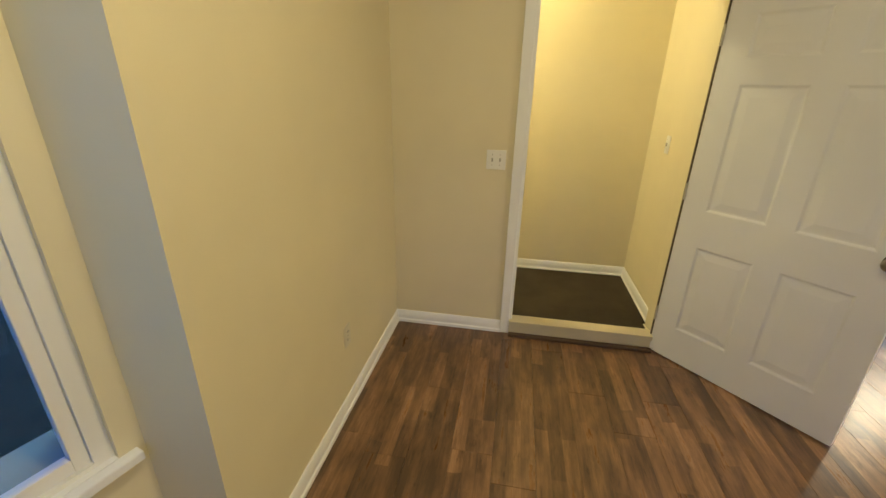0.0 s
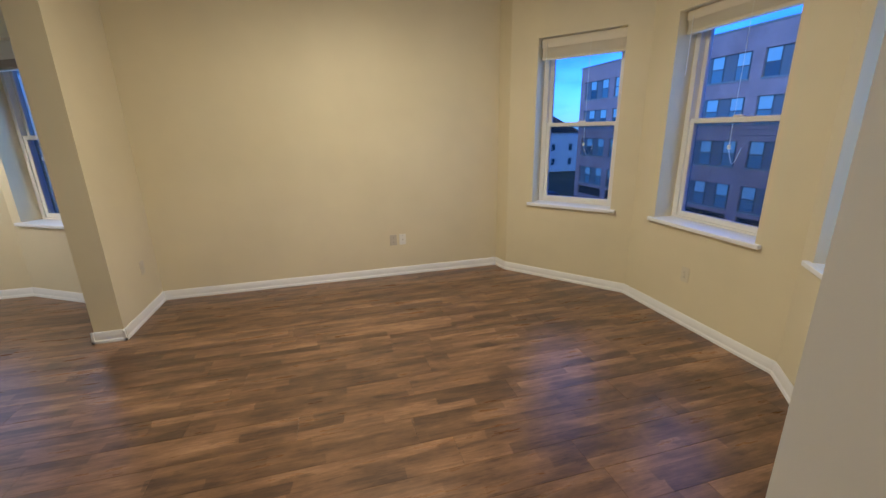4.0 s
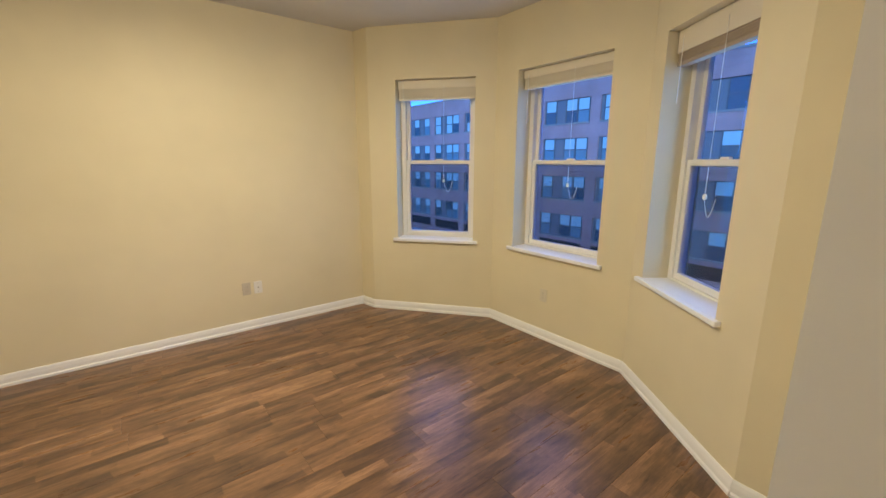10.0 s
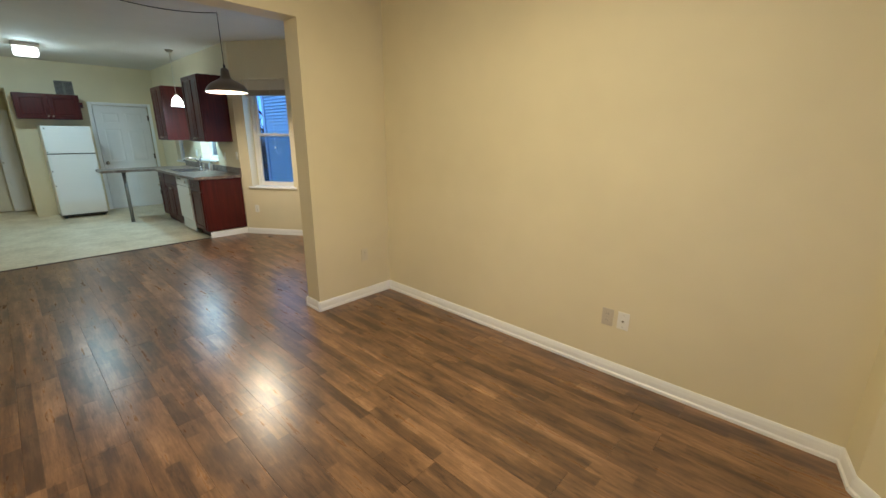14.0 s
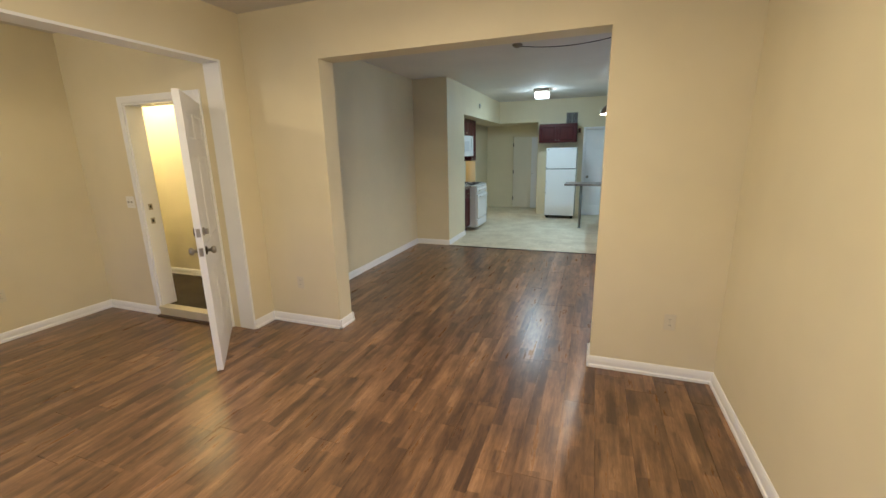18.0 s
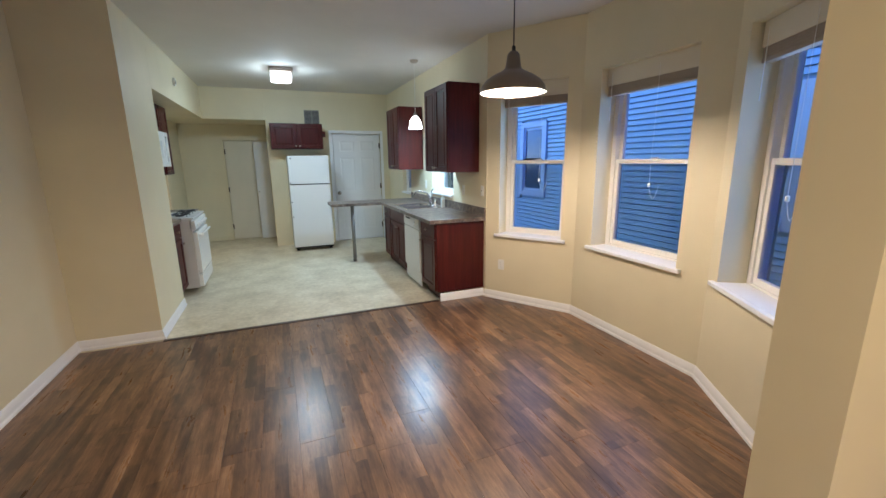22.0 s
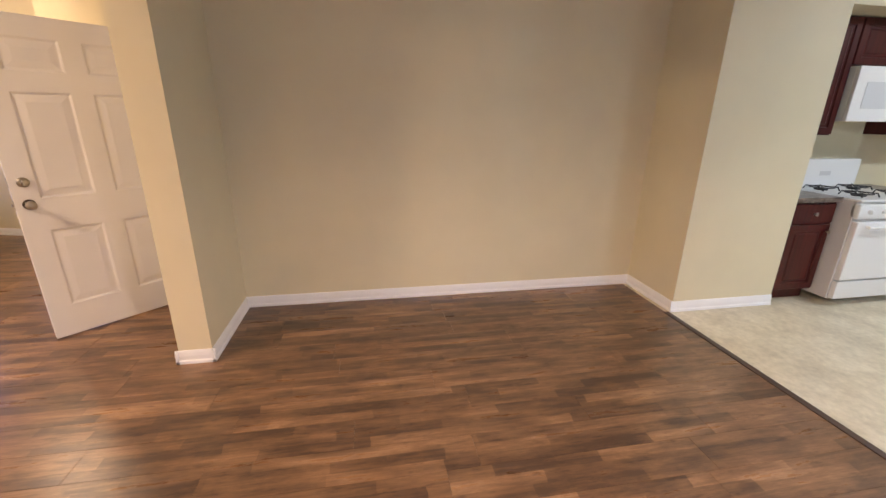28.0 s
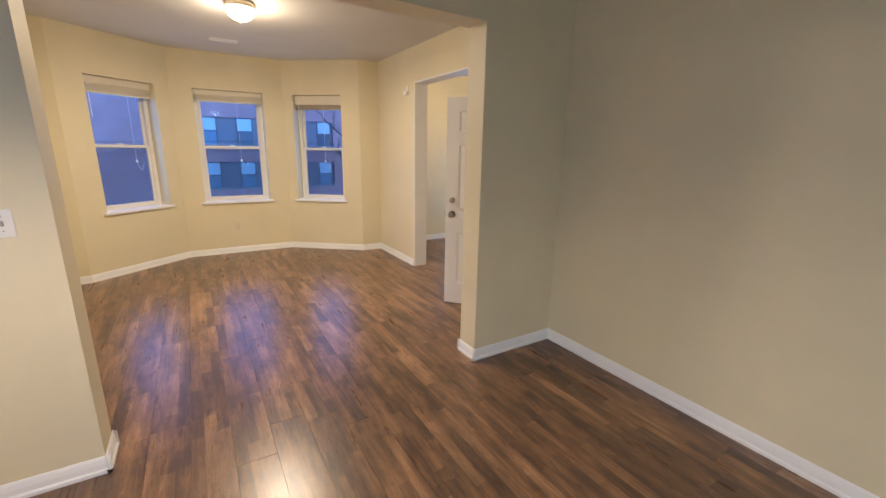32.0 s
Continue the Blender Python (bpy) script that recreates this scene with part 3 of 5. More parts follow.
# baseboards
B = baseboard
B((1.72, -0.43), (1.72, 0.745)); B((1.72, 2.812), (1.72, 3.06))
B((1.72, 3.06), (2.50, 3.06), e1=0.02); B((2.50, 3.04), (2.50, 3.275)); B((2.50, 3.255), (1.72, 3.255), e0=0.02)
B((4.71, 3.06), (5.515, 3.06), e0=0.02); B((4.71, 3.275), (4.71, 3.04)); B((5.465, 3.255), (4.71, 3.255), e1=0.02)
B((5.515, 3.06), (5.515, -0.335))
for a, b in zip(LBAY, LBAY[1:]):
    B(a, b, 0.003, 0.003)
for a, b in zip(DBAY, DBAY[1:]):
    B(a, b, 0.003, 0.003)
B((1.72, 3.255), (1.72, 6.675)); B((1.72, 6.675), (2.33, 6.675)); B((2.33, 6.675), (2.33, 7.62), e0=0.02)
B((4.975, 6.60), (5.51, 6.60), e0=0.004)
B((-0.30, 2.79), (0.44, 2.79)); B((-0.30, 1.04), (-0.30, 2.79), e0=0.02); B((-0.53, 1.04), (-0.30, 1.04), e1=0.02)
B((1.55, -0.62), (-1.0, -0.62)); B((-1.0, -0.62), (-0.53, 1.04))
B((-0.9, 3.72), (1.44, 3.72), z=0.09, h=0.09); B((1.44, 3.72), (1.44, 2.95), z=0.09, h=0.09)
B((1.75, 10.47), (1.75, 11.75), h=0.07, coat=WALL); B((1.75, 11.75), (2.44, 11.75), h=0.07, coat=WALL); B((5.41, 10.68), (5.51, 10.68)); B((5.51, 10.68), (5.51, 9.23))


def casing(name, m, w, h, width=0.085, thick=0.018, label="white painted door casing", coat=None):
    """Two legs and a head round an opening w wide and h high, on the face y = 0 towards -y."""
    bm = box(-width, 0, -thick, 0, 0, h + width, 0.004)
    box(w, w + width, -thick, 0, 0, h + width, 0.004, bm)
    box(0.0005, w - 0.0005, -thick, 0, h, h + width, 0.004, bm)
    return solo(name, bm, coat or TRIM, m, label, "trim", kind="structure")


def liner(name, m, w, h, depth, t=0.018, label="white painted jamb boards lining the opening"):
    bm = box(0, t, -0.004, depth + 0.004, 0, h)
    box(w - t, w, -0.004, depth + 0.004, 0, h, 0, bm)
    box(t, w - t, -0.004, depth + 0.004, h - t, h, 0, bm)
    return solo(name, bm, TRIM, m, label, "trim", kind="structure")


# cased opening between entry and living room: white liner, casing on the entry side
liner("trim_opening_liner", along((1.72, 0.747), (1.72, 2.81)), 2.063, 2.373, 0.17)
casing("trim_opening_casing", along((1.55, 2.81), (1.55, 0.747)), 2.063, 2.373, 0.06)
# the apartment's doorway
solo("trim_doorway_liner", box(0.018, 0.92, -0.004, 0.154, 1.984, 2.002, 0, box(0, 0.018, -0.004, 0.154, 0, 2.002)), TRIM, along((0.50, 2.79), (1.42, 2.79), 0.098),
     "white painted jamb and head boards of the doorway", "trim", kind="structure")
solo("trim_hinge_strip", box(1.412, 1.4195, 2.788, 2.800, 0.107, 2.08), mat("dark_weatherstrip", (0.11, 0.08, 0.055), 0.7), pose(0, 0, 0), "dark weatherstrip along the hinge jamb", "trim", kind="structure")
casing("trim_doorway_casing", along((0.50, 2.79), (1.42, 2.79)), 0.92, 2.10, 0.06)

# ---- windows ----
def window(name, m, w, z0, z1, depth, label, stool=0.045, drop=0.13, hang=0.0, screen=True, blind=True, slats=None):
    """A white vinyl double-hung window set back in its reveal, with a stool board inside and a raised blind."""
    win = thing(name, m @ pose(0, 0, z0), label, "window", "windows", "structure")
    h, f = z1 - z0, 0.045
    bm = box(0, f, depth, depth + 0.09, 0.012, h)
    box(w - f, w, depth, depth + 0.09, 0.012, h, 0, bm)
    box(f, w - f, depth, depth + 0.09, h - f, h, 0, bm)
    box(f, w - f, depth, depth + 0.09, 0.012, 0.026, 0, bm)
    part("window_frame", bm, VINYL, win)
    mid = h * 0.50
    for nm, a, b, y in (("lower_sash", 0.026, mid + 0.02, depth + 0.012), ("upper_sash", mid - 0.02, h - f, depth + 0.046)):
        s = 0.036
        bm = box(f, f + s, y, y + 0.032, a, b, 0.003)
        box(w - f - s, w - f, y, y + 0.032, a, b, 0.003, bm)
        box(f + s, w - f - s, y, y + 0.032, a, a + s * 1.15, 0.003, bm)
        box(f + s, w - f - s, y, y + 0.032, b - s, b, 0.003, bm)
        sash = part(nm, bm, VINYL, win)
        pane = part("pane", box(f + s, w - f - s, y + 0.013, y + 0.017, a + s, b - s), GLASS, sash)
        pane.visible_shadow = False
        pane.data.materials.append(CLEAR)
        for poly in pane.data.polygons:
            poly.material_index = 0 if poly.normal.y < -0.5 else 1
        if nm == "lower_sash":
            part("sash_lock", box(w / 2 - 0.035, w / 2 + 0.035, y + 0.004, y + 0.028, b, b + 0.014, 0.004), VINYL, sash)
    if screen:
        sc = part("insect_screen", box(f, w - f, depth + 0.084, depth + 0.086, 0.028, mid), SCREEN, win, "grey insect screen")
        sc.visible_shadow = False
    part("window_sill", box(-stool, w + stool, -0.035, 0.0, -0.018, 0.012, 0.006), TRIM, win)
    part("sill_board", box(0.001, w - 0.001, 0.0, depth + 0.02, -0.0, 0.012), TRIM, win)
    if blind:
        bl = thing("window_blind", m @ pose(0, 0, z1), "raised cream slatted blind under the window's head", "blind", "raised blinds")
        part("headrail", box(0.012, w - 0.012, 0.07, 0.115, -0.045, -0.003, 0.003), BLIND, bl)
        if hang:
            part("valance", box(0.008, w - 0.008, 0.062, 0.068, -0.056 - hang, -0.002, 0.002), BLIND, bl)
        n = max(4, int((drop - 0.06) / 0.0075))
        top = -0.047 - hang
        for k in range(n):
            part("slat", box(0.015, w - 0.015, 0.068 + 0.002 * (k % 2), 0.118, top - 0.0055 - k * 0.0075, top - k * 0.0075, 0.0), slats or BLIND, bl)
        zb = top - n * 0.0075
        part("bottom_rail", box(0.013, w - 0.013, 0.066, 0.12, zb - 0.022, zb, 0.004), slats or BLIND, bl)
        part("tilt_wand", tube([(0.06, 0.062, -0.04), (0.06, 0.060, -0.30 - drop)], 0.003, 6), CORD, bl)
        zc = -h * 0.62
        sag = [(w * 0.60 + i * 0.011, 0.058, zc - 0.10 * math.sin(math.pi * i / 8)) for i in range(9)]
        part("pull_cord", tube([(w * 0.60, 0.06, -0.05), (w * 0.60, 0.058, zc)] + sag[1:] , 0.0014, 5), CORD, bl)
        part("cord_knob", lathe([(0.003, 0), (0.011, 0.004), (0.011, 0.026), (0.004, 0.032)], 10, at=(w * 0.60, 0.058, zc - 0.01)), CORD, bl)
    return win


for k, (a, b) in enumerate(LWIN):
    window("window_%d" % (k + 1), along(LBAY[k + 1], LBAY[k + 2]) @ pose(a, 0, 0), b - a, 0.765, 2.305, 0.17,
           "white double-hung window in the living room bay", drop=(0.15, 0.14, 0.12)[k], hang=(0.025, 0.012, 0.075)[k], slats=(None, None, BLINDB)[k])
for k, (a, b) in enumerate(DWIN):
    window("window_%d" % (k + 4), along(DBAY[k], DBAY[k + 1]) @ pose(a, 0, 0), b - a, 0.735, 2.28, 0.17,
           "white double-hung window in the dining bay", drop=0.13, hang=0.085, slats=BLINDB)
window("window_7", along((1.55, -0.62), (-1.0, -0.62)) @ pose(1.30, 0, 0), 0.83, 0.66, 2.24, 0.17, "white double-hung window in the entry room", drop=0.13)
window("window_8", along((-1.0, -0.62), (-0.53, 1.04)) @ pose(0.74, 0, 0), 0.92, 0.60, 2.24, 0.02, "white double-hung window in the entry room's angled wall", blind=False)
window("window_9", along((5.51, 10.68), (5.51, 6.50)) @ pose(2.45, 0, 0), 0.77, 1.08, 2.22, 0.14, "white window over the kitchen sink", stool=0.0, drop=0.10)
window("window_10", along((5.51, 10.68), (5.51, 6.50)) @ pose(0.95, 0, 0), 0.47, 0.99, 2.22, 0.06, "narrow white window behind the kitchen counter", stool=0.0, blind=False)


# the sky's light in the window openings, at each sash
SKYBLUE = (0.27, 0.56, 1.0)
for bay, wins, head, deep, watts in ((LBAY[1:5], LWIN, 2.29, 0.135, 3.4), (DBAY[:4], DWIN, 2.265, 0.135, 3.8), ([(1.55, -0.62), (-1.0, -0.62)], [(1.30, 2.13)], 2.225, 0.135, 3.4),
                              ([(-1.0, -0.62), (-0.53, 1.04)], [(0.74, 1.66)], 2.225, 0.005, 1.6)):
    for p0, p1, (a, b) in zip(bay, bay[1:], wins):
        lamp("window_sky_light", "AREA", along(p0, p1) @ pose((a + b) / 2, deep, head - 0.78, -90, 0, 0), watts, SKYBLUE, b - a - 0.14, slim=1.3)


# ---- doors ----
def panel_door(name, m, w, h, label, handles="both", hinges=True, kind="", t=0.044, bolt=True, coat=None, sunk=1.0):
    """A six-panel door with sunk, raised-field panels: x from the hinge, faces at y = 0 and y = t."""
    d = thing(name, m, label, "door", kind=kind)
    paintm = coat or DOORP
    k = h / 2.03
    st, mid = 0.118 * w / 0.92, w / 2
    ms = 0.052 * w / 0.92
    rows = [(a * k, b * k) for a, b in ((0.215, 0.755), (0.955, 1.605), (1.715, 1.912))]
    cols = ((st, mid - ms), (mid + ms, w - st))
    # the leaf is a grid of stiles and rails with six holes through it
    xs = [0.0, *cols[0], *cols[1], w]
    zs = [0.0, *(v for r in rows for v in r), h]
    bm = bmesh.new()
    made = {}

    def v(x, y, z):
        key = (round(x, 4), round(y, 4), round(z, 4))
        if key not in made:
            made[key] = bm.verts.new((x, y, z))
        return made[key]

    hole = lambda i, j: i in (1, 3) and j in (1, 3, 5)
    inside = lambda i, j: 0 <= i < 5 and 0 <= j < 7 and not hole(i, j)
    for i in range(5):
        for j in range(7):
            if hole(i, j):
                continue
            x0, x1, z0, z1 = xs[i], xs[i + 1], zs[j], zs[j + 1]
            bm.faces.new((v(x0, 0, z0), v(x1, 0, z0), v(x1, 0, z1), v(x0, 0, z1)))
            bm.faces.new((v(x0, t, z0), v(x0, t, z1), v(x1, t, z1), v(x1, t, z0)))
            for di, dj, p, q in ((-1, 0, (x0, z0), (x0, z1)), (1, 0, (x1, z0), (x1, z1)), (0, -1, (x0, z0), (x1, z0)), (0, 1, (x0, z1), (x1, z1))):
                if not inside(i + di, j + dj):
                    bm.faces.new((v(p[0], 0, p[1]), v(q[0], 0, q[1]), v(q[0], t, q[1]), v(p[0], t, p[1])))
    part("leaf", bm, paintm, d)
    # each panel: an ogee edge down into the groove, a slope back up and a flat field
    steps = ((0.0, 0.0005), (0.004, 0.0005), (0.010, 0.0040), (0.016, 0.0085), (0.024, 0.0090), (0.030, 0.0080), (0.058, 0.0028), (0.062, 0.0022))
    for z0, z1 in rows:
        for x0, x1 in cols:
            for y0, sgn in ((0.0, 1), (t, -1)):
                bm = bmesh.new()
                loops = []
                for inset, deep in steps:
                    loops.append([bm.verts.new((x, y0 + sgn * (0.0005 + sunk * (deep - 0.0005)), z)) for x, z in
                                  ((x0 + inset, z0 + inset), (x1 - inset, z0 + inset), (x1 - inset, z1 - inset), (x0 + inset, z1 - inset))])
                for p, q in zip(loops, loops[1:]):
                    for n in range(4):
                        bm.faces.new((p[n], p[(n + 1) % 4], q[(n + 1) % 4], q[n]))
                bm.faces.new(loops[-1])
                part("door_panel", bm, paintm, d)
    xk, zk, zb = w - 0.065, 0.93 * k, 1.07
    rose = [(0.033, 0.0), (0.033, 0.004), (0.028, 0.009), (0.015, 0.011)]
    ball = [(0.012, 0.008), (0.011, 0.030), (0.022, 0.036), (0.0285, 0.046), (0.028, 0.056), (0.021, 0.064), (0.008, 0.0665)]
    for s, y0 in ((-1, 0.0), (1, t)) if handles == "both" else ((-1, 0.0),):
        kn = part("door_knob", lathe([(r, s * y) for r, y in ball], 24, "Y", (xk, y0, zk)), NICKEL, d, "satin nickel knob", True)
        part("rosette", lathe([(r, s * y) for r, y in rose], 24, "Y", (xk, y0, zk)), BRONZE, kn, "", True)
        if bolt and s < 0:
            db = part("deadbolt", lathe([(0.034, 0.0), (0.034, s * 0.008), (0.030, s * 0.014), (0.012, s * 0.015)], 24, "Y", (xk, y0, zb)), BRONZE, d, "dark round deadbolt lock", True)
            part("keyhole", box(xk - 0.0015, xk + 0.0015, y0 + s * 0.0165, y0 + s * 0.0145, zb - 0.006, zb + 0.006), SLOT, db)
        elif bolt:
            part("deadbolt", lathe([(0.031, 0.0), (0.031, s * 0.008), (0.020, s * 0.012), (0.016, s * 0.014)], 24, "Y", (xk, y0, zb)), NICKEL, d, "round deadbolt with thumb turn", True)
            part("thumb_turn", box(xk - 0.006, xk + 0.006, y0 + 0.014, y0 + 0.036, zb - 0.02, zb + 0.02, 0.003), NICKEL, d)
    if bolt:
        part("latch_plate", box(w - 0.001, w + 0.0015, t / 2 - 0.013, t / 2 + 0.013, 0.90, 0.96), NICKEL, d)
        part("latch_bolt", box(w, w + 0.012, t / 2 - 0.006, t / 2 + 0.006, 0.92, 0.94, 0.002), NICKEL, d)
        part("bolt_plate", box(w - 0.001, w + 0.0015, t / 2 - 0.013, t / 2 + 0.013, 1.04, 1.10), NICKEL, d)
    if hinges:
        for z in (0.22, 1.0, 1.78):
            hg = box(-0.004, 0.002, 0.001, t - 0.004, z * k, z * k + 0.09)
            joined(hg, lathe([(0.006, z * k - 0.002), (0.006, z * k + 0.094)], 10, at=(-0.005, -0.004, 0)))
            if not bolt:
                box(-0.012, 0.014, -0.005, -0.0005, z * k - 0.005, z * k + 0.095, 0.001, hg)
                box(-0.012, 0.014, t + 0.0005, t + 0.005, z * k - 0.005, z * k + 0.095, 0.001, hg)
            part("hinge", hg, HINGE if bolt else BRONZE, d, "paint-dulled butt hinge" if bolt else "dark butt hinge")
    return d


panel_door("entry_door", pose(1.414, 2.765, 0.012, 0, 0, -47.0), 0.925, 2.03, "white six-panel apartment door standing open into the room", kind="", sunk=0.65)
panel_door("kitchen_back_door", pose(5.325, 10.71, 0.01, 0, 0, 180) @ pose(0, -0.03, 0), 0.885, 2.02, "white closed panel door with dark hinges beside the fridge", bolt=False, sunk=0.5)
casing("trim_back_door", along((4.425, 10.68), (5.34, 10.68)), 0.915, 2.05, 0.055, 0.012)
def door_stop(m, w, h, depth, coat=None):
    bm = box(0, 0.04, 0, depth, 0, h)
    box(w - 0.04, w, 0, depth, 0, h, 0, bm)
    box(0.04, w - 0.04, 0, depth, h - 0.05, h, 0, bm)
    box(0.04, w - 0.04, 0, depth, 0, 0.022, 0, bm)
    solo("trim_door_stop", bm, coat or TRIM, m, "painted stop round a closed door", "trim", kind="structure")


door_stop(along((4.425, 10.744), (5.34, 10.744)), 0.915, 2.05, 0.05)
door_stop(along((2.49, 11.817), (3.25, 11.817)), 0.76, 1.96, 0.07, CREAMD)
panel_door("closet_door", pose(2.495, 11.77, 0.01), 0.745, 1.93, "cream closed closet door in the alcove", bolt=False, coat=CREAMD, sunk=0.12)
casing("trim_closet_door", along((2.49, 11.75), (3.25, 11.75)), 0.76, 1.96, 0.05, 0.010, "cream painted door casing", WALL)
leaf = thing("closet_panel", pose(3.02, 11.60, 0.01), "pale narrow two-panel door leaf standing in the alcove", "panel")
part("leaf", box(0, 0.26, 0.004, 0.03, 0, 1.92, 0.004), DOORP, leaf)
for z0, z1 in ((0.12, 0.86), (1.0, 1.80)):
    part("door_panel", box(0.05, 0.21, 0.0, 0.006, z0, z1, 0.003), DOORP, leaf)
part("pull", lathe([(0.006, 0.004), (0.006, -0.010), (0.014, -0.016), (0.010, -0.026)], 14, "Y", (0.03, 0, 0.95)), NICKEL, leaf, "small nickel pull", True)


# ---- kitchen ----
def knob_at(parent, x, y, z):
    part("knob", lathe([(0.006, 0), (0.006, -0.012), (0.015, -0.018), (0.016, -0.025), (0.008, -0.030)], 14, "Y", (x, y, z)), NICKEL, parent, "small nickel knob", True)


def framed(x0, x1, z0, z1, y=-0.02, rail=0.055):
    """A cabinet front: a frame with a recessed, raised-edge field; its face is at y."""
    steps = [(0.0, 0.0), (0.0, y + 0.003), (0.003, y), (rail - 0.002, y), (rail + 0.002, y + 0.010)]
    if x1 - x0 > 2 * rail + 0.06 and z1 - z0 > 2 * rail + 0.06:
        steps += [(rail + 0.020, y + 0.010), (rail + 0.030, y + 0.004)]
    bm = bmesh.new()
    loops = [[bm.verts.new((x, d, z)) for x, z in ((x0 + i, z0 + i), (x1 - i, z0 + i), (x1 - i, z1 - i), (x0 + i, z1 - i))] for i, d in steps]
    for p, q in zip(loops, loops[1:]):
        for n in range(4):
            bm.faces.new((p[n], p[(n + 1) % 4], q[(n + 1) % 4], q[n]))
    bm.faces.new(loops[-1])
    bm.faces.new(loops[0][::-1])
    return bm


def base_cabinet(m, w, label, doors=1, drawer=True, depth=0.57, hinge=0):
    c = thing("base_cabinet", m, label, "cabinet", "base cabinets")
    part("body", box(0, w, 0, depth, 0.10, 0.875), CHERRY, c)
    part("toe_kick", box(0.0, w, 0.06, 0.075, 0, 0.10), CHERRY, c, "dark recessed toe board")
    top = 0.86
    if drawer:
        dr = part("drawer", box(0.015, w - 0.015, -0.02, 0, 0.70, top, 0.004), CHERRY, c)
        if doors == 1:
            knob_at(dr, w / 2, -0.02, 0.78)
        top = 0.685
    step = (w - 0.03) / doors
    for k in range(doors):
        a, b = 0.015 + k * step + 0.002, 0.015 + (k + 1) * step - 0.002
        dd = part("door", framed(a, b, 0.115, top), CHERRY, c)
        right = (k == 0) if doors == 2 else hinge
        knob_at(dd, b - 0.03 if right else a + 0.03, -0.02, top - 0.06)
    return c


def wall_cabinet(m, w, h, depth, label, doors=2, low=True):
    c = thing("wall_cabinet", m, label, "cabinet", "wall cabinets")
    part("body", box(0, w, 0, depth, 0, h, 0.002), CHERRY, c)
    step = (w - 0.012) / doors
    for k in range(doors):
        a, b = 0.006 + k * step + 0.002, 0.006 + (k + 1) * step - 0.002
        dd = part("door", framed(a, b, 0.008, h - 0.008), CHERRY, c)
        knob_at(dd, b - 0.03 if k == 0 and doors == 2 else a + 0.03, -0.02, 0.05)
    return c


EAST = lambda y, x=4.94, z=0.0: pose(x, y, z, 0, 0, -90)
WESTF = lambda y, x=2.30, z=0.0: pose(x, y, z, 0, 0, 90)
base_cabinet(EAST(7.09), 0.488, "dark cherry base cabinet with a drawer at the counter's end", hinge=0)
base_cabinet(EAST(8.48), 0.76, "dark cherry sink cabinet with two doors", doors=2)
base_cabinet(EAST(8.85), 0.37, "narrow dark cherry base cabinet beside the sink cabinet")

# dishwasher
dw = thing("dishwasher", EAST(7.718), "white built-in dishwasher between cherry cabinets", "dishwasher")
part("tub", box(0.005, 0.615, 0.0, 0.55, 0.10, 0.87), GREYM, dw)
part("door", box(0.008, 0.612, -0.03, 0.0, 0.20, 0.72, 0.006), APPL, dw)
cp = part("control_panel", box(0.008, 0.612, -0.035, 0.0, 0.73, 0.865, 0.008), APPL, dw)
part("latch_slot", box(0.10, 0.28, -0.037, -0.033, 0.82, 0.838, 0.001), SLOT, cp, "dark door latch slot")
part("dial", lathe([(0.026, 0), (0.026, -0.012), (0.022, -0.016)], 18, "Y", (0.47, -0.035, 0.79)), APPL, cp)
part("button", box(0.53, 0.56, -0.040, -0.033, 0.775, 0.80, 0.002), APPL, cp)
part("kick_plate", box(0.008, 0.612, -0.012, 0.0, 0.03, 0.185, 0.004), APPL, dw)

# worktop with sink hole, backsplash, peninsula and its leg
wt_top = thing("worktop", pose(4.845, 6.555, 0.878), "brown stone-patterned laminate worktop with a peninsula table end", "worktop")
SX0, SX1, SY0, SY1 = 0.09, 0.53, 1.08, 1.72
bm = box(0, 0.665, 0, SY0, 0, 0.04, 0.004)
box(0, 0.665, SY1, 2.665, 0, 0.04, 0.004, bm)
box(0, SX0, SY0, SY1, 0, 0.04, 0, bm)
box(SX1, 0.665, SY0, SY1, 0, 0.04, 0, bm)
part("counter_slab", bm, LAMI, wt_top)
part("backsplash", box(0.645, 0.665, 0, 2.665, 0.04, 0.14, 0.004), LAMI, wt_top)
part("peninsula", box(-0.74, 0.0, 2.165, 2.665, 0, 0.04, 0.006), LAMI, wt_top)
leg = thing("table_leg", pose(4.43, 8.87, 0), "round grey steel leg under the peninsula", "leg")
part("post", lathe([(0.027, 0.01), (0.027, 0.868)], 18), LEGM, leg, "", True)
part("foot", lathe([(0.034, 0.0), (0.034, 0.008), (0.028, 0.012)], 18), LEGM, leg, "", True)
part("flange", lathe([(0.05, 0.868), (0.05, 0.877)], 18), GRILL, leg)

# steel double sink
sink = thing("kitchen_sink", pose(4.845, 6.555, 0.918), "stainless steel double sink set in the worktop", "sink")
part("rim", joined(joined(joined(joined(joined(bmesh.new(), box(SX0 - 0.02, SX0 + 0.02, SY0 - 0.02, SY1 + 0.02, 0, 0.006, 0.002)),
     box(SX1 - 0.06, SX1 + 0.02, SY0 - 0.02, SY1 + 0.02, 0, 0.006, 0.002)), box(SX0 + 0.02, SX1 - 0.06, SY0 - 0.02, SY0 + 0.02, 0, 0.006, 0.002)),
     box(SX0 + 0.02, SX1 - 0.06, SY1 - 0.02, SY1 + 0.02, 0, 0.006, 0.002)), box(SX0 + 0.02, SX1 - 0.06, 1.385, 1.415, 0, 0.006, 0.002)), STEEL, sink)
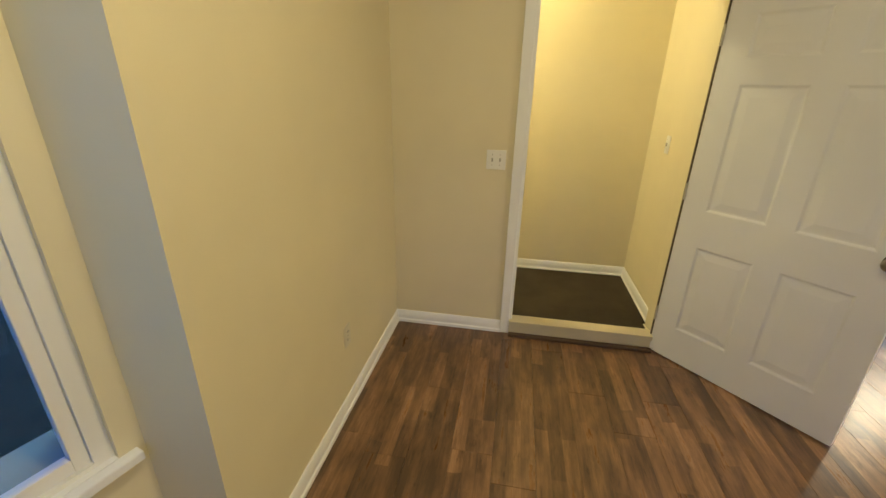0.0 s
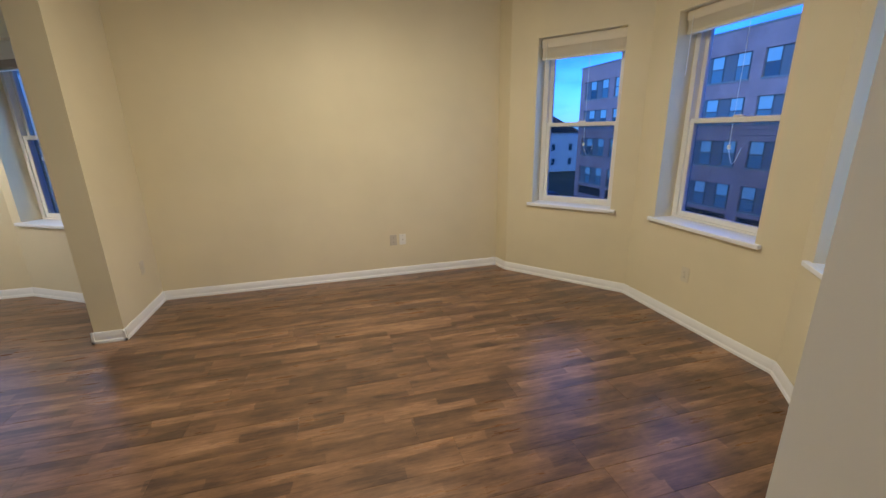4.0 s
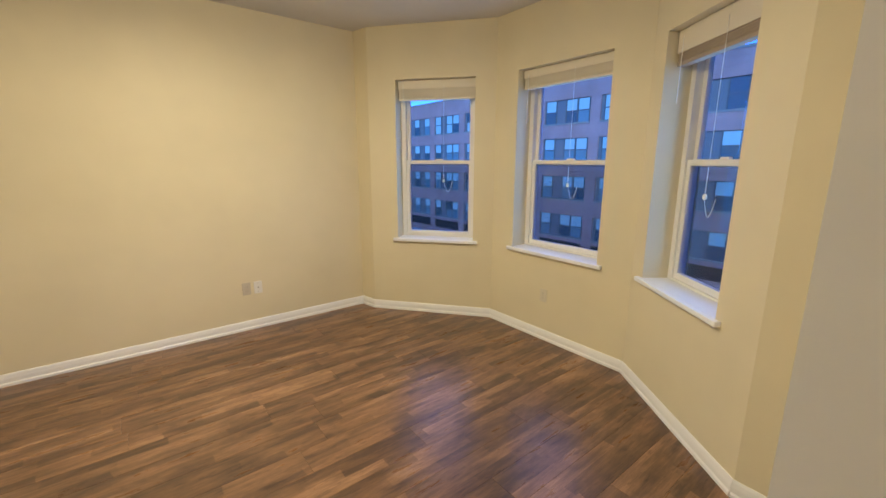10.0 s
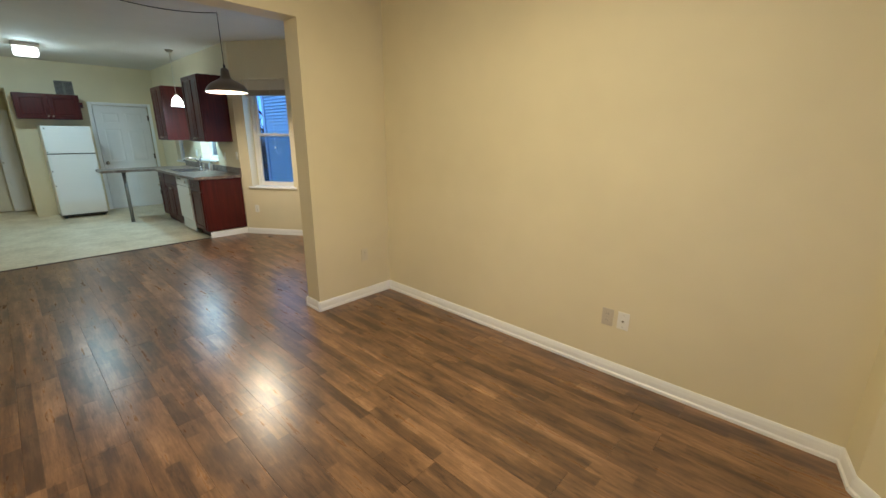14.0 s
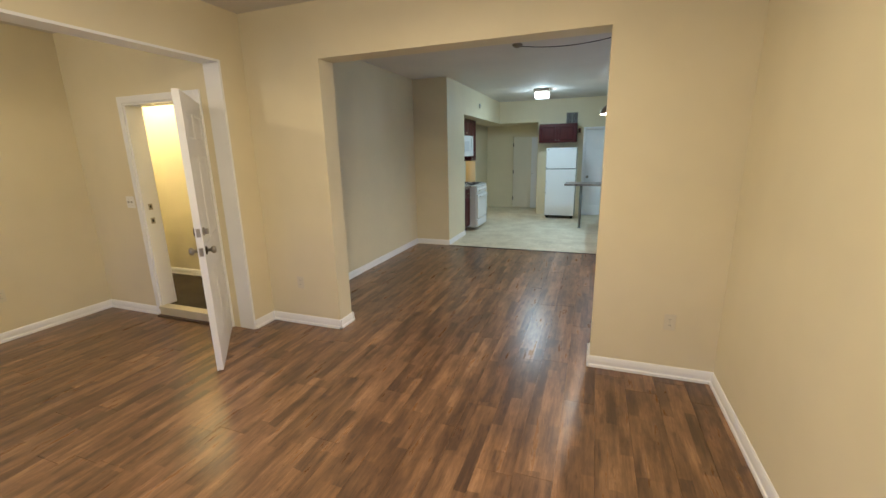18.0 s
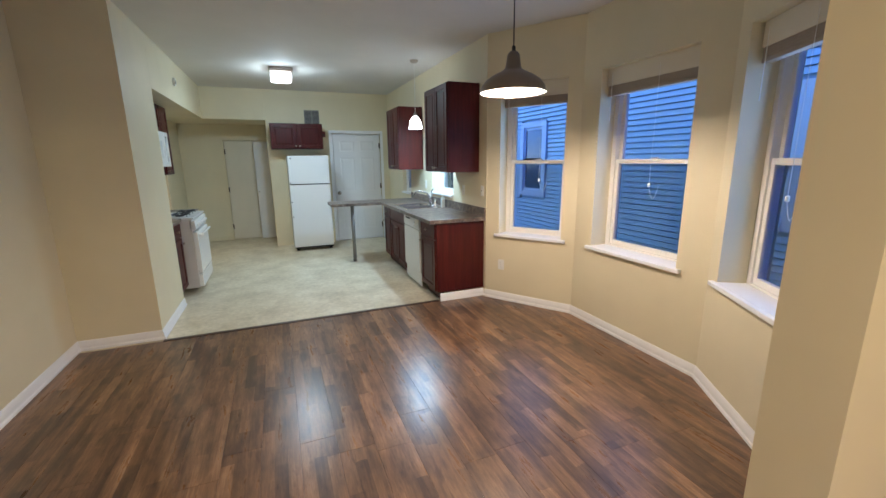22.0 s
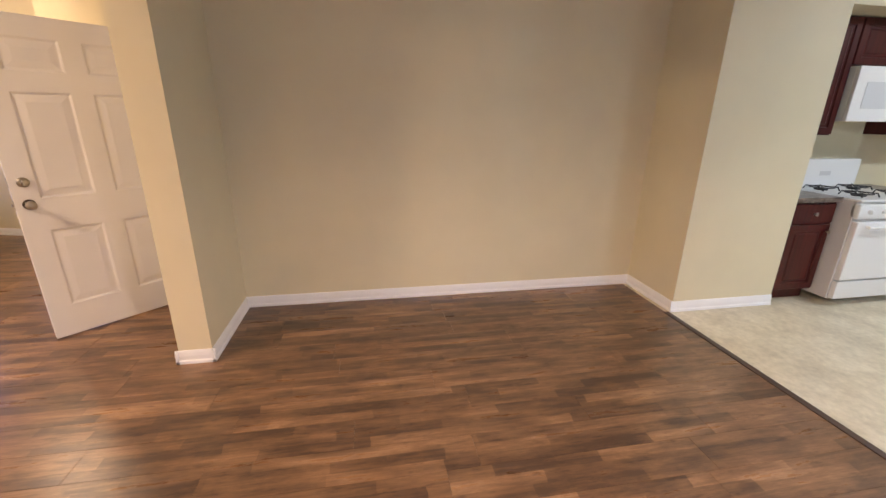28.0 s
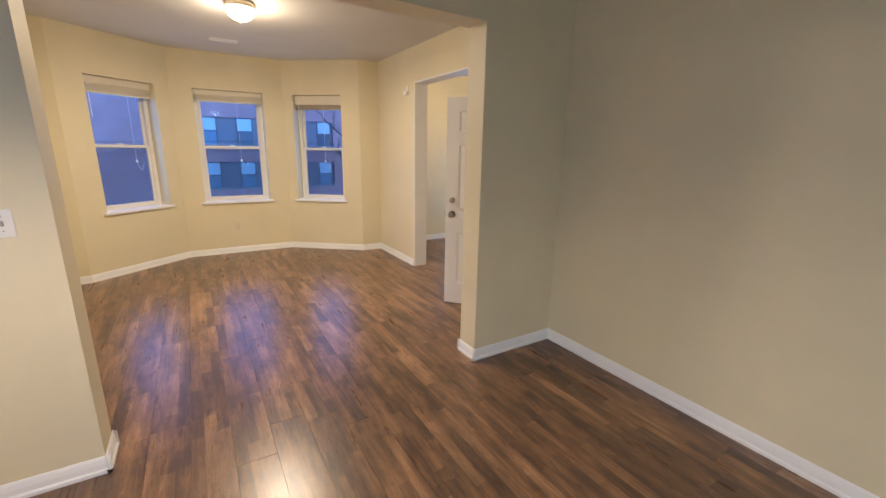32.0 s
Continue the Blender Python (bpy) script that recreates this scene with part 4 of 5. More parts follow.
for y0, y1 in ((SY0 + 0.02, 1.385), (1.415, SY1 - 0.02)):
    b2 = bmesh.new()
    x0, x1 = SX0 + 0.02, SX1 - 0.06
    t = [b2.verts.new(p) for p in ((x0, y0, 0.004), (x1, y0, 0.004), (x1, y1, 0.004), (x0, y1, 0.004))]
    u = [b2.verts.new(p) for p in ((x0 + 0.025, y0 + 0.025, -0.16), (x1 - 0.025, y0 + 0.025, -0.16), (x1 - 0.025, y1 - 0.025, -0.16), (x0 + 0.025, y1 - 0.025, -0.16))]
    for k in range(4):
        b2.faces.new((t[k], t[(k + 1) % 4], u[(k + 1) % 4], u[k]))
    b2.faces.new(u)
    bowl = part("bowl", b2, BOWL, sink)
    part("drain", lathe([(0.04, -0.158), (0.04, -0.154), (0.02, -0.156)], 16, at=((x0 + x1) / 2, (y0 + y1) / 2, 0)), NICKEL, bowl)
faucet = thing("kitchen_faucet", pose(5.36, 7.90, 0.924), "chrome single-lever kitchen faucet", "faucet")
part("base", box(-0.025, 0.025, -0.11, 0.11, 0, 0.018, 0.008), STEEL, faucet)
part("column", lathe([(0.024, 0.018), (0.022, 0.12), (0.025, 0.15), (0.018, 0.17)], 16), STEEL, faucet, "", True)
part("spout", tube([(0, 0, 0.11), (-0.06, 0.02, 0.18), (-0.14, 0.05, 0.20), (-0.21, 0.07, 0.185), (-0.22, 0.074, 0.15)], [0.014, 0.013, 0.012, 0.012, 0.013], 12), STEEL, faucet, "", True)
part("lever", tube([(0, 0, 0.165), (0.0, -0.05, 0.21), (0.0, -0.10, 0.235)], [0.010, 0.008, 0.007], 10), STEEL, faucet, "", True)
part("side_spray", lathe([(0.02, 0.0), (0.02, 0.01), (0.012, 0.02), (0.015, 0.08), (0.010, 0.10)], 14, at=(0.0, -0.17, 0)), STEEL, faucet, "", True)

soap = thing("soap_bottle", pose(5.43, 7.63, 0.918), "clear plastic soap bottle with a white pump by the faucet", "bottle")
part("bottle", lathe([(0.028, 0.0), (0.030, 0.01), (0.030, 0.10), (0.026, 0.125), (0.012, 0.138), (0.012, 0.15)], 20), mat("clear_soap_plastic", (0.62, 0.70, 0.70), 0.15), soap, "pale see-through bottle", True)
pump = part("pump", lathe([(0.014, 0.148), (0.014, 0.165), (0.005, 0.168), (0.005, 0.19)], 14), PLATE, soap, "white pump", True)
part("nozzle", box(-0.045, 0.010, -0.008, 0.008, 0.188, 0.200, 0.003), PLATE, pump)

# wall cabinets over the counter and over the fridge
wall_cabinet(EAST(7.425, 5.14, 1.405), 0.70, 0.935, 0.368, "dark cherry wall cabinet with two doors beside the bay")
wall_cabinet(EAST(9.25, 5.14, 1.405), 0.64, 0.91, 0.368, "dark cherry wall cabinet with two doors past the sink window")
wall_cabinet(pose(3.36, 10.37, 1.76), 0.87, 0.43, 0.31, "dark cherry wall cabinet over the fridge")

# fridge
fr = thing("refrigerator", pose(3.59, 10.02, 0), "white two-door top-freezer refrigerator", "refrigerator")
part("cabinet", box(0.0, 0.67, 0.06, 0.66, 0.05, 1.64, 0.006), APPL, fr)
fd = part("freezer_door", box(0.0, 0.67, 0.0, 0.055, 1.165, 1.64, 0.012), APPL, fr)
hd = part("handle", box(0.0, 0.034, -0.022, 0.002, 1.19, 1.62, 0.010), APPL, fd, "moulded white handle")
part("handle_end", box(0.008, 0.028, -0.024, -0.010, 1.178, 1.198, 0.004), GRILL, hd, "worn grey handle end")
part("badge", box(0.03, 0.055, -0.002, 0.0, 1.585, 1.605), GRILL, fd, "small grey maker's badge")
ld = part("fridge_door", box(0.0, 0.67, 0.0, 0.055, 0.065, 1.15, 0.012), APPL, fr)
hd = part("handle", box(0.0, 0.034, -0.022, 0.002, 0.60, 1.13, 0.010), APPL, ld, "moulded white handle")
for z in (0.605, 0.86):
    part("handle_end", box(0.008, 0.028, -0.024, -0.010, z - 0.012, z + 0.010, 0.004), GRILL, hd, "worn grey handle end")
part("gasket", box(0.005, 0.665, 0.02, 0.06, 1.148, 1.167), SLOT, fr, "dark door seal")
part("base_grille", box(0.01, 0.66, 0.03, 0.05, 0.035, 0.085, 0.003), BLACK, fr, "dark base grille")
part("foot", box(0.03, 0.08, 0.05, 0.60, 0.0, 0.05), BLACK, fr)
part("foot", box(0.59, 0.64, 0.05, 0.60, 0.0, 0.05), BLACK, fr)

# stove side
base_cabinet(WESTF(7.63, 2.29), 0.43, "dark cherry base cabinet with a drawer beside the stove", depth=0.53, hinge=1)
solo("stove_counter", box(1.752, 2.33, 7.625, 8.065, 0.876, 0.916, 0.004), LAMI, pose(0, 0, 0), "short piece of brown laminate counter beside the stove", "counter")
base_cabinet(WESTF(8.85, 2.29), 0.26, "narrow dark cherry base cabinet past the stove", depth=0.53)
solo("stove_counter", box(1.752, 2.34, 8.845, 9.13, 0.876, 0.916, 0.004), LAMI, pose(0, 0, 0), "short piece of brown laminate counter past the stove", "counter")
st = thing("gas_stove", WESTF(8.075, 2.44), "white freestanding gas stove with black burner grates", "stove")
part("body", box(0, 0.76, 0.02, 0.66, 0.06, 0.90, 0.004), GREYM, st, "grey-white enamel sides")
od = part("oven_door", box(0.01, 0.75, -0.03, 0.02, 0.24, 0.74, 0.01), APPL, st)
part("handle", joined(tube([(0.08, -0.065, 0.70), (0.68, -0.065, 0.70)], 0.013, 10), joined(tube([(0.10, -0.065, 0.70), (0.10, -0.028, 0.70)], 0.01, 8), tube([(0.66, -0.065, 0.70), (0.66, -0.028, 0.70)], 0.01, 8))), APPL, od)
part("drawer", box(0.01, 0.75, -0.025, 0.02, 0.07, 0.225, 0.008), APPL, st)
pn = part("control_panel", box(0.0, 0.76, -0.02, 0.05, 0.76, 0.88, 0.012), APPL, st)
for k in range(5):
    part("burner_knob", lathe([(0.02, 0), (0.02, -0.012), (0.012, -0.028)], 14, "Y", (0.10 + k * 0.14, -0.02, 0.82)), APPL, pn)
ct = part("cooktop", box(0.0, 0.76, -0.01, 0.66, 0.895, 0.915, 0.006), APPL, st)
for x in (0.20, 0.56):
    for y in (0.16, 0.46):
        part("burner", lathe([(0.05, 0.915), (0.05, 0.925), (0.03, 0.932)], 16, at=(x, y, 0)), BLACK, ct)
        g = bmesh.new()
        for a in range(4):
            ca, sa = math.cos(a * math.pi / 2 + 0.785), math.sin(a * math.pi / 2 + 0.785)
            joined(g, tube([(x + 0.02 * ca, y + 0.02 * sa, 0.944), (x + 0.11 * ca, y + 0.11 * sa, 0.946), (x + 0.125 * ca, y + 0.125 * sa, 0.916)], 0.006, 6))
        joined(g, tube([(x + 0.09 * math.cos(q * math.pi / 8), y + 0.09 * math.sin(q * math.pi / 8), 0.940) for q in range(17)], 0.005, 6))
        part("grate", g, BLACK, ct, "black iron burner grate")
bg = part("backguard", box(0.0, 0.76, 0.60, 0.66, 0.915, 1.17, 0.012), APPL, st)
part("clock_window", box(0.32, 0.44, 0.597, 0.60, 1.02, 1.06), GREYM, bg)

wall_cabinet(WESTF(7.63, 2.08, 1.39), 0.43, 0.875, 0.325, "cherry wall cabinet beside the microwave", doors=1)
wall_cabinet(WESTF(8.06, 2.08, 1.92), 0.80, 0.345, 0.325, "cherry wall cabinet over the microwave")
wall_cabinet(WESTF(8.862, 2.08, 1.39), 0.40, 0.875, 0.325, "cherry wall cabinet past the microwave", doors=1)
mw = thing("microwave", WESTF(8.075, 2.16, 1.50), "white over-the-range microwave oven", "microwave")
part("body", box(0, 0.77, 0.03, 0.405, 0, 0.415, 0.004), APPL, mw)
md = part("door", box(0.0, 0.56, 0.0, 0.03, 0.0, 0.415, 0.008), APPL, mw)
part("window", box(0.10, 0.44, -0.003, 0.0, 0.10, 0.30, 0.001), mat("microwave_window", (0.66, 0.67, 0.67), 0.2), md, "grey meshed window")
part("handle", tube([(0.53, -0.03, 0.06), (0.53, -0.035, 0.2), (0.53, -0.03, 0.36)], 0.011, 8), APPL, md)
mp = part("keypad", box(0.57, 0.77, 0.0, 0.03, 0.0, 0.415, 0.006), APPL, mw)
part("display", box(0.61, 0.73, -0.002, 0.0, 0.335, 0.36), GREYM, mp)
part("vent_grille", box(0.02, 0.75, 0.015, 0.03, 0.39, 0.41), GRILL, mw)


# ---- lamps ----
def dome_lamp(x, y, label):
    d = thing("ceiling_lamp", pose(x, y, TOP), label, "ceiling lamp")
    part("ceiling_pan", lathe([(0.110, 0.0), (0.118, -0.012), (0.126, -0.026), (0.128, -0.036), (0.124, -0.044), (0.120, -0.047)], 40), PAN, d, "tan metal pan", True)
    pr = [(0.121, -0.046)] + [(0.121 * math.cos(a), -0.047 - 0.098 * math.sin(a)) for a in [k * math.pi / 20 for k in range(1, 10)]] + [(0.004, -0.146)]
    sh = part("glass_bowl", lathe(pr, 40), GLOW_WARM, d, "lit frosted glass bowl", True)
    sh.visible_shadow = False
    part("finial", lathe([(0.010, -0.144), (0.012, -0.151), (0.005, -0.158)], 14), NICKEL, d, "", True)
    return d


dome_lamp(3.68, 1.22, "lit frosted glass dome lamp on the living room ceiling")
dome_lamp(0.55, 0.75, "lit frosted glass dome lamp on the entry ceiling")
dome_lamp(-0.25, 3.33, "lit frosted glass dome lamp over the landing")
dome_lamp(0.7, 10.0, "lit frosted glass dome lamp in the side room")

# dining pendant: barn shade on a swagged cord
PX, PY, PZ = 4.89, 5.03, 1.97
pd = thing("pendant_lamp", pose(PX, PY, PZ), "dark metal barn-shade pendant lamp hanging in the dining room, lit", "pendant lamp")
outer = [(0.214, 0.0), (0.213, 0.014), (0.204, 0.036), (0.178, 0.070), (0.135, 0.100), (0.085, 0.124), (0.058, 0.140), (0.050, 0.156), (0.045, 0.190), (0.040, 0.228), (0.026, 0.246), (0.012, 0.25)]
SHADE_OUT = paint("shade_bronze", (0.23, 0.185, 0.145), 0.3, 0.03, 0.12)
bsdf(SHADE_OUT).inputs["Metallic"].default_value = 0.75
part("shade", lathe(outer, 48, cap=False), SHADE_OUT, pd, "dark bronze metal shade", True)
part("shade_lining", lathe([(r - 0.003, h - 0.002) for r, h in outer[:10]], 48, cap=False), SHADE_IN, pd, "white enamel inside the shade", True)
part("shade_rim", lathe([(0.212, 0.002), (0.218, 0.0), (0.218, -0.006), (0.212, -0.006)], 48, cap=False), SHADE_OUT, pd)
bl = part("bulb", lathe([(0.013, 0.15), (0.014, 0.11), (0.030, 0.075), (0.033, 0.050), (0.024, 0.028), (0.004, 0.020)], 20), GLOW_BULB, pd, "lit bulb", True)
bl.visible_shadow = False
part("socket", lathe([(0.018, 0.20), (0.018, 0.145)], 14), BLACK, pd)
part("strain_relief", lathe([(0.012, 0.25), (0.012, 0.275), (0.006, 0.285)], 12), BLACK, pd)
cord_pts = [(0, 0, 0.28), (0, 0.005, 0.60), (0, 0.012, TOP - PZ - 0.02)]
for k in range(13):
    a = k / 12
    cord_pts.append((-1.135 * a, 0.012 + 0.06 * a, TOP - PZ - 0.02 - 0.10 * 4 * a * (1 - a) * 0.55))
part("cord", tube(cord_pts, 0.0045, 6), DARKC, pd, "dark swagged cord")
part("hook", tube([(0, 0.012, TOP - PZ), (0, 0.012, TOP - PZ - 0.02), (0.012, 0.012, TOP - PZ - 0.03), (0, 0.012, TOP - PZ - 0.04)], 0.003, 6), NICKEL, pd)
part("canopy", lathe([(0.06, TOP - PZ), (0.06, TOP - PZ - 0.012), (0.03, TOP - PZ - 0.035), (0.01, TOP - PZ - 0.04)], 24, at=(-1.145, 0.075, 0)), SHADE_OUT, pd, "dark ceiling canopy", True)

# kitchen flush lamp
kl = thing("kitchen_ceiling_lamp", pose(3.58, 8.9, TOP), "square lit glass flush lamp on the kitchen ceiling", "ceiling lamp")
part("ceiling_pan", box(-0.15, 0.15, -0.15, 0.15, -0.055, 0.0, 0.008), NICKEL, kl, "dull metal ceiling pan")
sh = part("glass_shade", box(-0.135, 0.135, -0.135, 0.135, -0.17, -0.055, 0.035), GLOW_COOL, kl, "lit white glass shade", True)
sh.visible_shadow = False

# small pendant over the sink
sp = thing("sink_pendant", pose(5.15, 7.86, 1.95), "small lit white glass pendant over the sink", "pendant lamp")
part("glass_shade", lathe([(0.085, 0.0), (0.082, 0.03), (0.070, 0.08), (0.050, 0.125), (0.025, 0.15)], 28, cap=False), GLOW_SINK, sp, "lit white glass shade", True)
part("cap", lathe([(0.027, 0.15), (0.025, 0.18), (0.008, 0.19)], 18), NICKEL, sp, "", True)
part("cord", tube([(0, 0, 0.19), (0, 0, TOP - 1.95)], 0.003, 6), CORD, sp)
part("canopy", lathe([(0.055, TOP - 1.95), (0.055, TOP - 1.965), (0.03, TOP - 1.985)], 24), NICKEL, sp, "", True)


# ---- plates, vents and small fittings ----
def plate(m, kind, label, gangs=1, cover=None):
    """A wall plate on the face y = 0, towards -y."""
    p = thing("switch_plate" if kind == "switch" else "outlet_plate" if kind == "outlet" else "cable_plate", m, label,
              "light switch" if kind == "switch" else "outlet" if kind == "outlet" else "cable outlet", "wall plates")
    w = 0.035 + 0.023 * (gangs - 1) if kind == "switch" else 0.036
    part("cover", box(-w, w, -0.006, 0, -0.058, 0.058, 0.003), cover or PLATE, p)
    if kind == "switch":
        for g in range(gangs):
            x = (g - (gangs - 1) / 2) * 0.046
            part("toggle", box(x - 0.005, x + 0.005, -0.016, -0.005, -0.010, 0.012, 0.002), TOGGLE, p)
            for z in (-0.03, 0.03):
                part("screw", lathe([(0.003, -0.0055), (0.003, -0.007)], 8, "Y", (x, 0, z)), NICKEL, p)
    elif kind == "outlet":
        for z in (-0.022, 0.022):
            rc = part("receptacle", lathe([(0.017, -0.005), (0.017, -0.0085)], 20, "Y", (0, 0, z)), cover or PLATE, p)
            part("slot", joined(box(-0.007, -0.005, -0.0092, -0.008, z - 0.003, z + 0.007), box(0.005, 0.007, -0.0092, -0.008, z - 0.003, z + 0.006)), SLOT, rc)
        part("screw", lathe([(0.003, -0.0055), (0.003, -0.0075)], 8, "Y", (0, 0, 0)), NICKEL, p)
    else:
        part("jack", lathe([(0.006, -0.005), (0.006, -0.016), (0.003, -0.016)], 12, "Y", (0, 0, 0)), NICKEL, p)
        for z in (-0.04, 0.04):
            part("screw", lathe([(0.003, -0.0055), (0.003, -0.007)], 8, "Y", (0, 0, z)), NICKEL, p)
    return p


def on(p0, p1, s, z):
    return along(p0, p1) @ pose(s, 0, z)


plate(on((5.515, 3.06), (5.515, -0.335), 2.214, 0.393), "outlet", "greyed cream outlet plate low on the living room's east wall", cover=PLATE2)
plate(on((5.515, 3.06), (5.515, -0.335), 2.313, 0.393), "cable", "cream cable outlet plate beside an outlet")
plate(on((1.72, 3.06), (5.515, 3.06), 3.495, 0.42), "outlet", "cream outlet plate low on the wall beside the opening", cover=IVORY)
plate(on((1.72, 3.06), (5.515, 3.06), 0.37, 0.42), "outlet", "cream outlet plate low on the narrow wall by the opening", cover=IVORY)
plate(on(LBAY[2], LBAY[3], 0.65, 0.40), "outlet", "cream outlet plate under the middle bay window", cover=IVORY)
plate(on(DBAY[2], DBAY[3], 0.88, 0.42), "outlet", "cream outlet plate low in the dining bay")
plate(on(DBAY[0], DBAY[1], 0.20, 0.40), "outlet", "cream outlet plate under the dining bay window")
plate(on((5.465, 3.255), (4.71, 3.255), 0.575, 1.25), "switch", "cream double switch plate on the dining side of the stub wall", 2)
plate(on((-0.30, 2.79), (1.55, 2.79), 0.64, 1.18), "switch", "cream double switch plate beside the apartment door", 2)
plate(on((-0.30, 1.04), (-0.30, 2.79), 0.89, 0.42), "outlet", "cream outlet plate low on the entry wall", cover=IVORY)
plate(on((1.44, 3.72), (1.44, 2.94), 0.42, 1.25), "switch", "cream switch plate on the landing wall")
plate(on((5.51, 10.68), (5.51, 6.55), 3.545, 1.18), "outlet", "cream outlet plate above the worktop")
plate(on((5.51, 10.68), (5.51, 6.55), 2.18, 1.18), "outlet", "cream outlet plate above the worktop past the window")
plate(on((5.51, 10.68), (5.51, 6.55), 4.04, 1.20), "switch", "cream switch plate at the worktop's end")

# chime box on the living room's west wall
ch = thing("door_chime", along((1.72, -0.43), (1.72, 3.06)) @ pose(0.985, 0, 2.27), "small cream chime box high on the wall", "chime box")
part("cover", box(-0.05, 0.05, -0.045, 0.0, -0.035, 0.01, 0.004), PLATE, ch)
part("back_plate", box(-0.02, 0.03, -0.012, 0.0, 0.0, 0.075, 0.003), PLATE, ch)

# ceiling vent in the living room
vt = thing("ceiling_vent", pose(3.71, -0.32, TOP), "white metal ceiling vent", "vent")
# a near-black sheet paints the shade up inside the duct
part("backing", box(-0.13, 0.13, -0.045, 0.045, -0.004, -0.001), SLOT, vt, "dark sheet behind the slats for the duct's shade")
bm = box(-0.15, 0.15, -0.065, -0.045, -0.012, 0.0, 0.002)
box(-0.15, 0.15, 0.045, 0.065, -0.012, 0.0, 0.002, bm)
box(-0.15, -0.13, -0.045, 0.045, -0.012, 0.0, 0.0, bm)
box(0.13, 0.15, -0.045, 0.045, -0.012, 0.0, 0.0, bm)
part("frame", bm, TRIM, vt)
for k in range(5):
    y = -0.036 + k * 0.018
    part("slat", box(-0.13, 0.13, y - 0.005, y + 0.003, -0.010, -0.004, 0), TRIM, vt)

# return grille over the fridge cabinet
rg = thing("wall_grille", pose(4.09, 10.68, 2.31), "grey metal return-air grille in two halves high on the kitchen wall", "vent")
# near-black sheet in place of the shade behind the slats
part("backing", box(-0.13, 0.13, -0.004, 0.0, -0.13, 0.13), SLOT, rg)
for x in (-0.065, 0.065):
    bm = box(x - 0.063, x + 0.063, -0.012, -0.004, -0.14, -0.125)
    box(x - 0.063, x + 0.063, -0.012, -0.004, 0.125, 0.14, 0, bm)
    box(x - 0.063, x - 0.05, -0.012, -0.004, -0.125, 0.125, 0, bm)
    box(x + 0.05, x + 0.063, -0.012, -0.004, -0.125, 0.125, 0, bm)
    part("frame", bm, GRILL, rg)
for k in range(12):
    z = -0.115 + k * 0.021
    part("slat", box(-0.115, 0.115, -0.010, -0.004, z - 0.006, z + 0.004), GRILL, rg)

th = thing("fire_alarm_pull", pose(4.272, 10.68, 2.03), "small dark red box on the kitchen wall", "alarm box")
part("cover", box(-0.03, 0.03, -0.05, 0, -0.05, 0.05, 0.004), mat("dark_red_plastic", (0.12, 0.02, 0.02), 0.4), th)
part("front_lens", box(-0.016, 0.016, -0.054, -0.049, -0.03, 0.0, 0.002), SLOT, th)
sd = thing("wall_sensor", along((2.33, 6.675), (2.33, 7.62)) @ pose(2.03, 0, 2.51), "small white sensor box on the soffit face", "sensor")
part("cover", box(-0.03, 0.03, -0.03, 0, -0.045, 0.045, 0.006), PLATE, sd)
part("front_lens", box(-0.012, 0.012, -0.034, -0.029, -0.02, 0.02, 0.002), GRILL, sd)
for z in (0.99, 1.13):
    stp = thing("strike_plate", pose(0.519, 2.85, z), "small metal strike plate on the door jamb", "strike plate")
    part("plate", box(0, 0.002, -0.02, 0.02, -0.03, 0.03), NICKEL, stp)
    part("bolt_hole", box(0.0019, 0.0026, -0.009, 0.009, -0.014, 0.014), SLOT, stp)


# ---- outdoors ----
GZ = -6.7
solo("ground", box(-400, 400, -400, 400, GZ - 0.3, GZ - 0.16), GRASS, pose(0, 0, 0), "dull winter grass and earth reaching to the horizon", "ground", kind="structure")
solo("road", box(-400, 400, -24, -10, GZ - 0.2, GZ - 0.13), ASPH, pose(0, 0, 0), "dark asphalt street", "road", kind="structure")
solo("pavement_near", box(-400, 400, -10, -4.5, GZ - 0.2, GZ, 0.02), CONC, pose(0, 0, 0), "grey concrete pavement", "pavement", kind="structure")
solo("pavement_far", box(-400, 400, -26.4, -24, GZ - 0.2, GZ, 0.02), CONC, pose(0, 0, 0), "grey concrete pavement across the street", "pavement", kind="structure")
solo("lower_storeys", prism([(-1.2, -0.9), (1.8, -0.75), (2.8, -1.45), (4.45, -1.45), (5.6, -0.62), (5.72, 3.3), (6.30, 4.3), (6.30, 5.77), (5.78, 6.62), (5.78, 11.9), (-1.2, 11.9)], GZ - 0.2, -0.30),
     BRICK, pose(0, 0, 0), "brick storeys below the apartment", "building", kind="structure")

# long brick building across the street
FY = -26.5
ab = thing("brick_building", pose(0, FY, GZ), "long four-storey pinkish brown brick building with rows of wide window bays", "building")
RZ = 7.9 - GZ
BX0, BX1 = -46.0, 44.1
SKIN = 0.16
part("wall", box(BX0, BX1, -14, -SKIN, 0, RZ - 0.01), BRICK, ab)
part("parapet", box(BX0 - 0.1, BX1 + 0.1, -14.1, 0.05, RZ - 0.14, RZ, 0.02), CONC, ab, "pale stone coping")
BAY, WIDE, TALL = 4.95, 4.12, 1.78
ROWZ = [z - GZ for z in (-4.4, -1.33, 1.60, 4.52)]
me_fill = mesh_of(box(-WIDE / 2, WIDE / 2, -SKIN, -SKIN + 0.03, 0, TALL), "window", FARFILL)
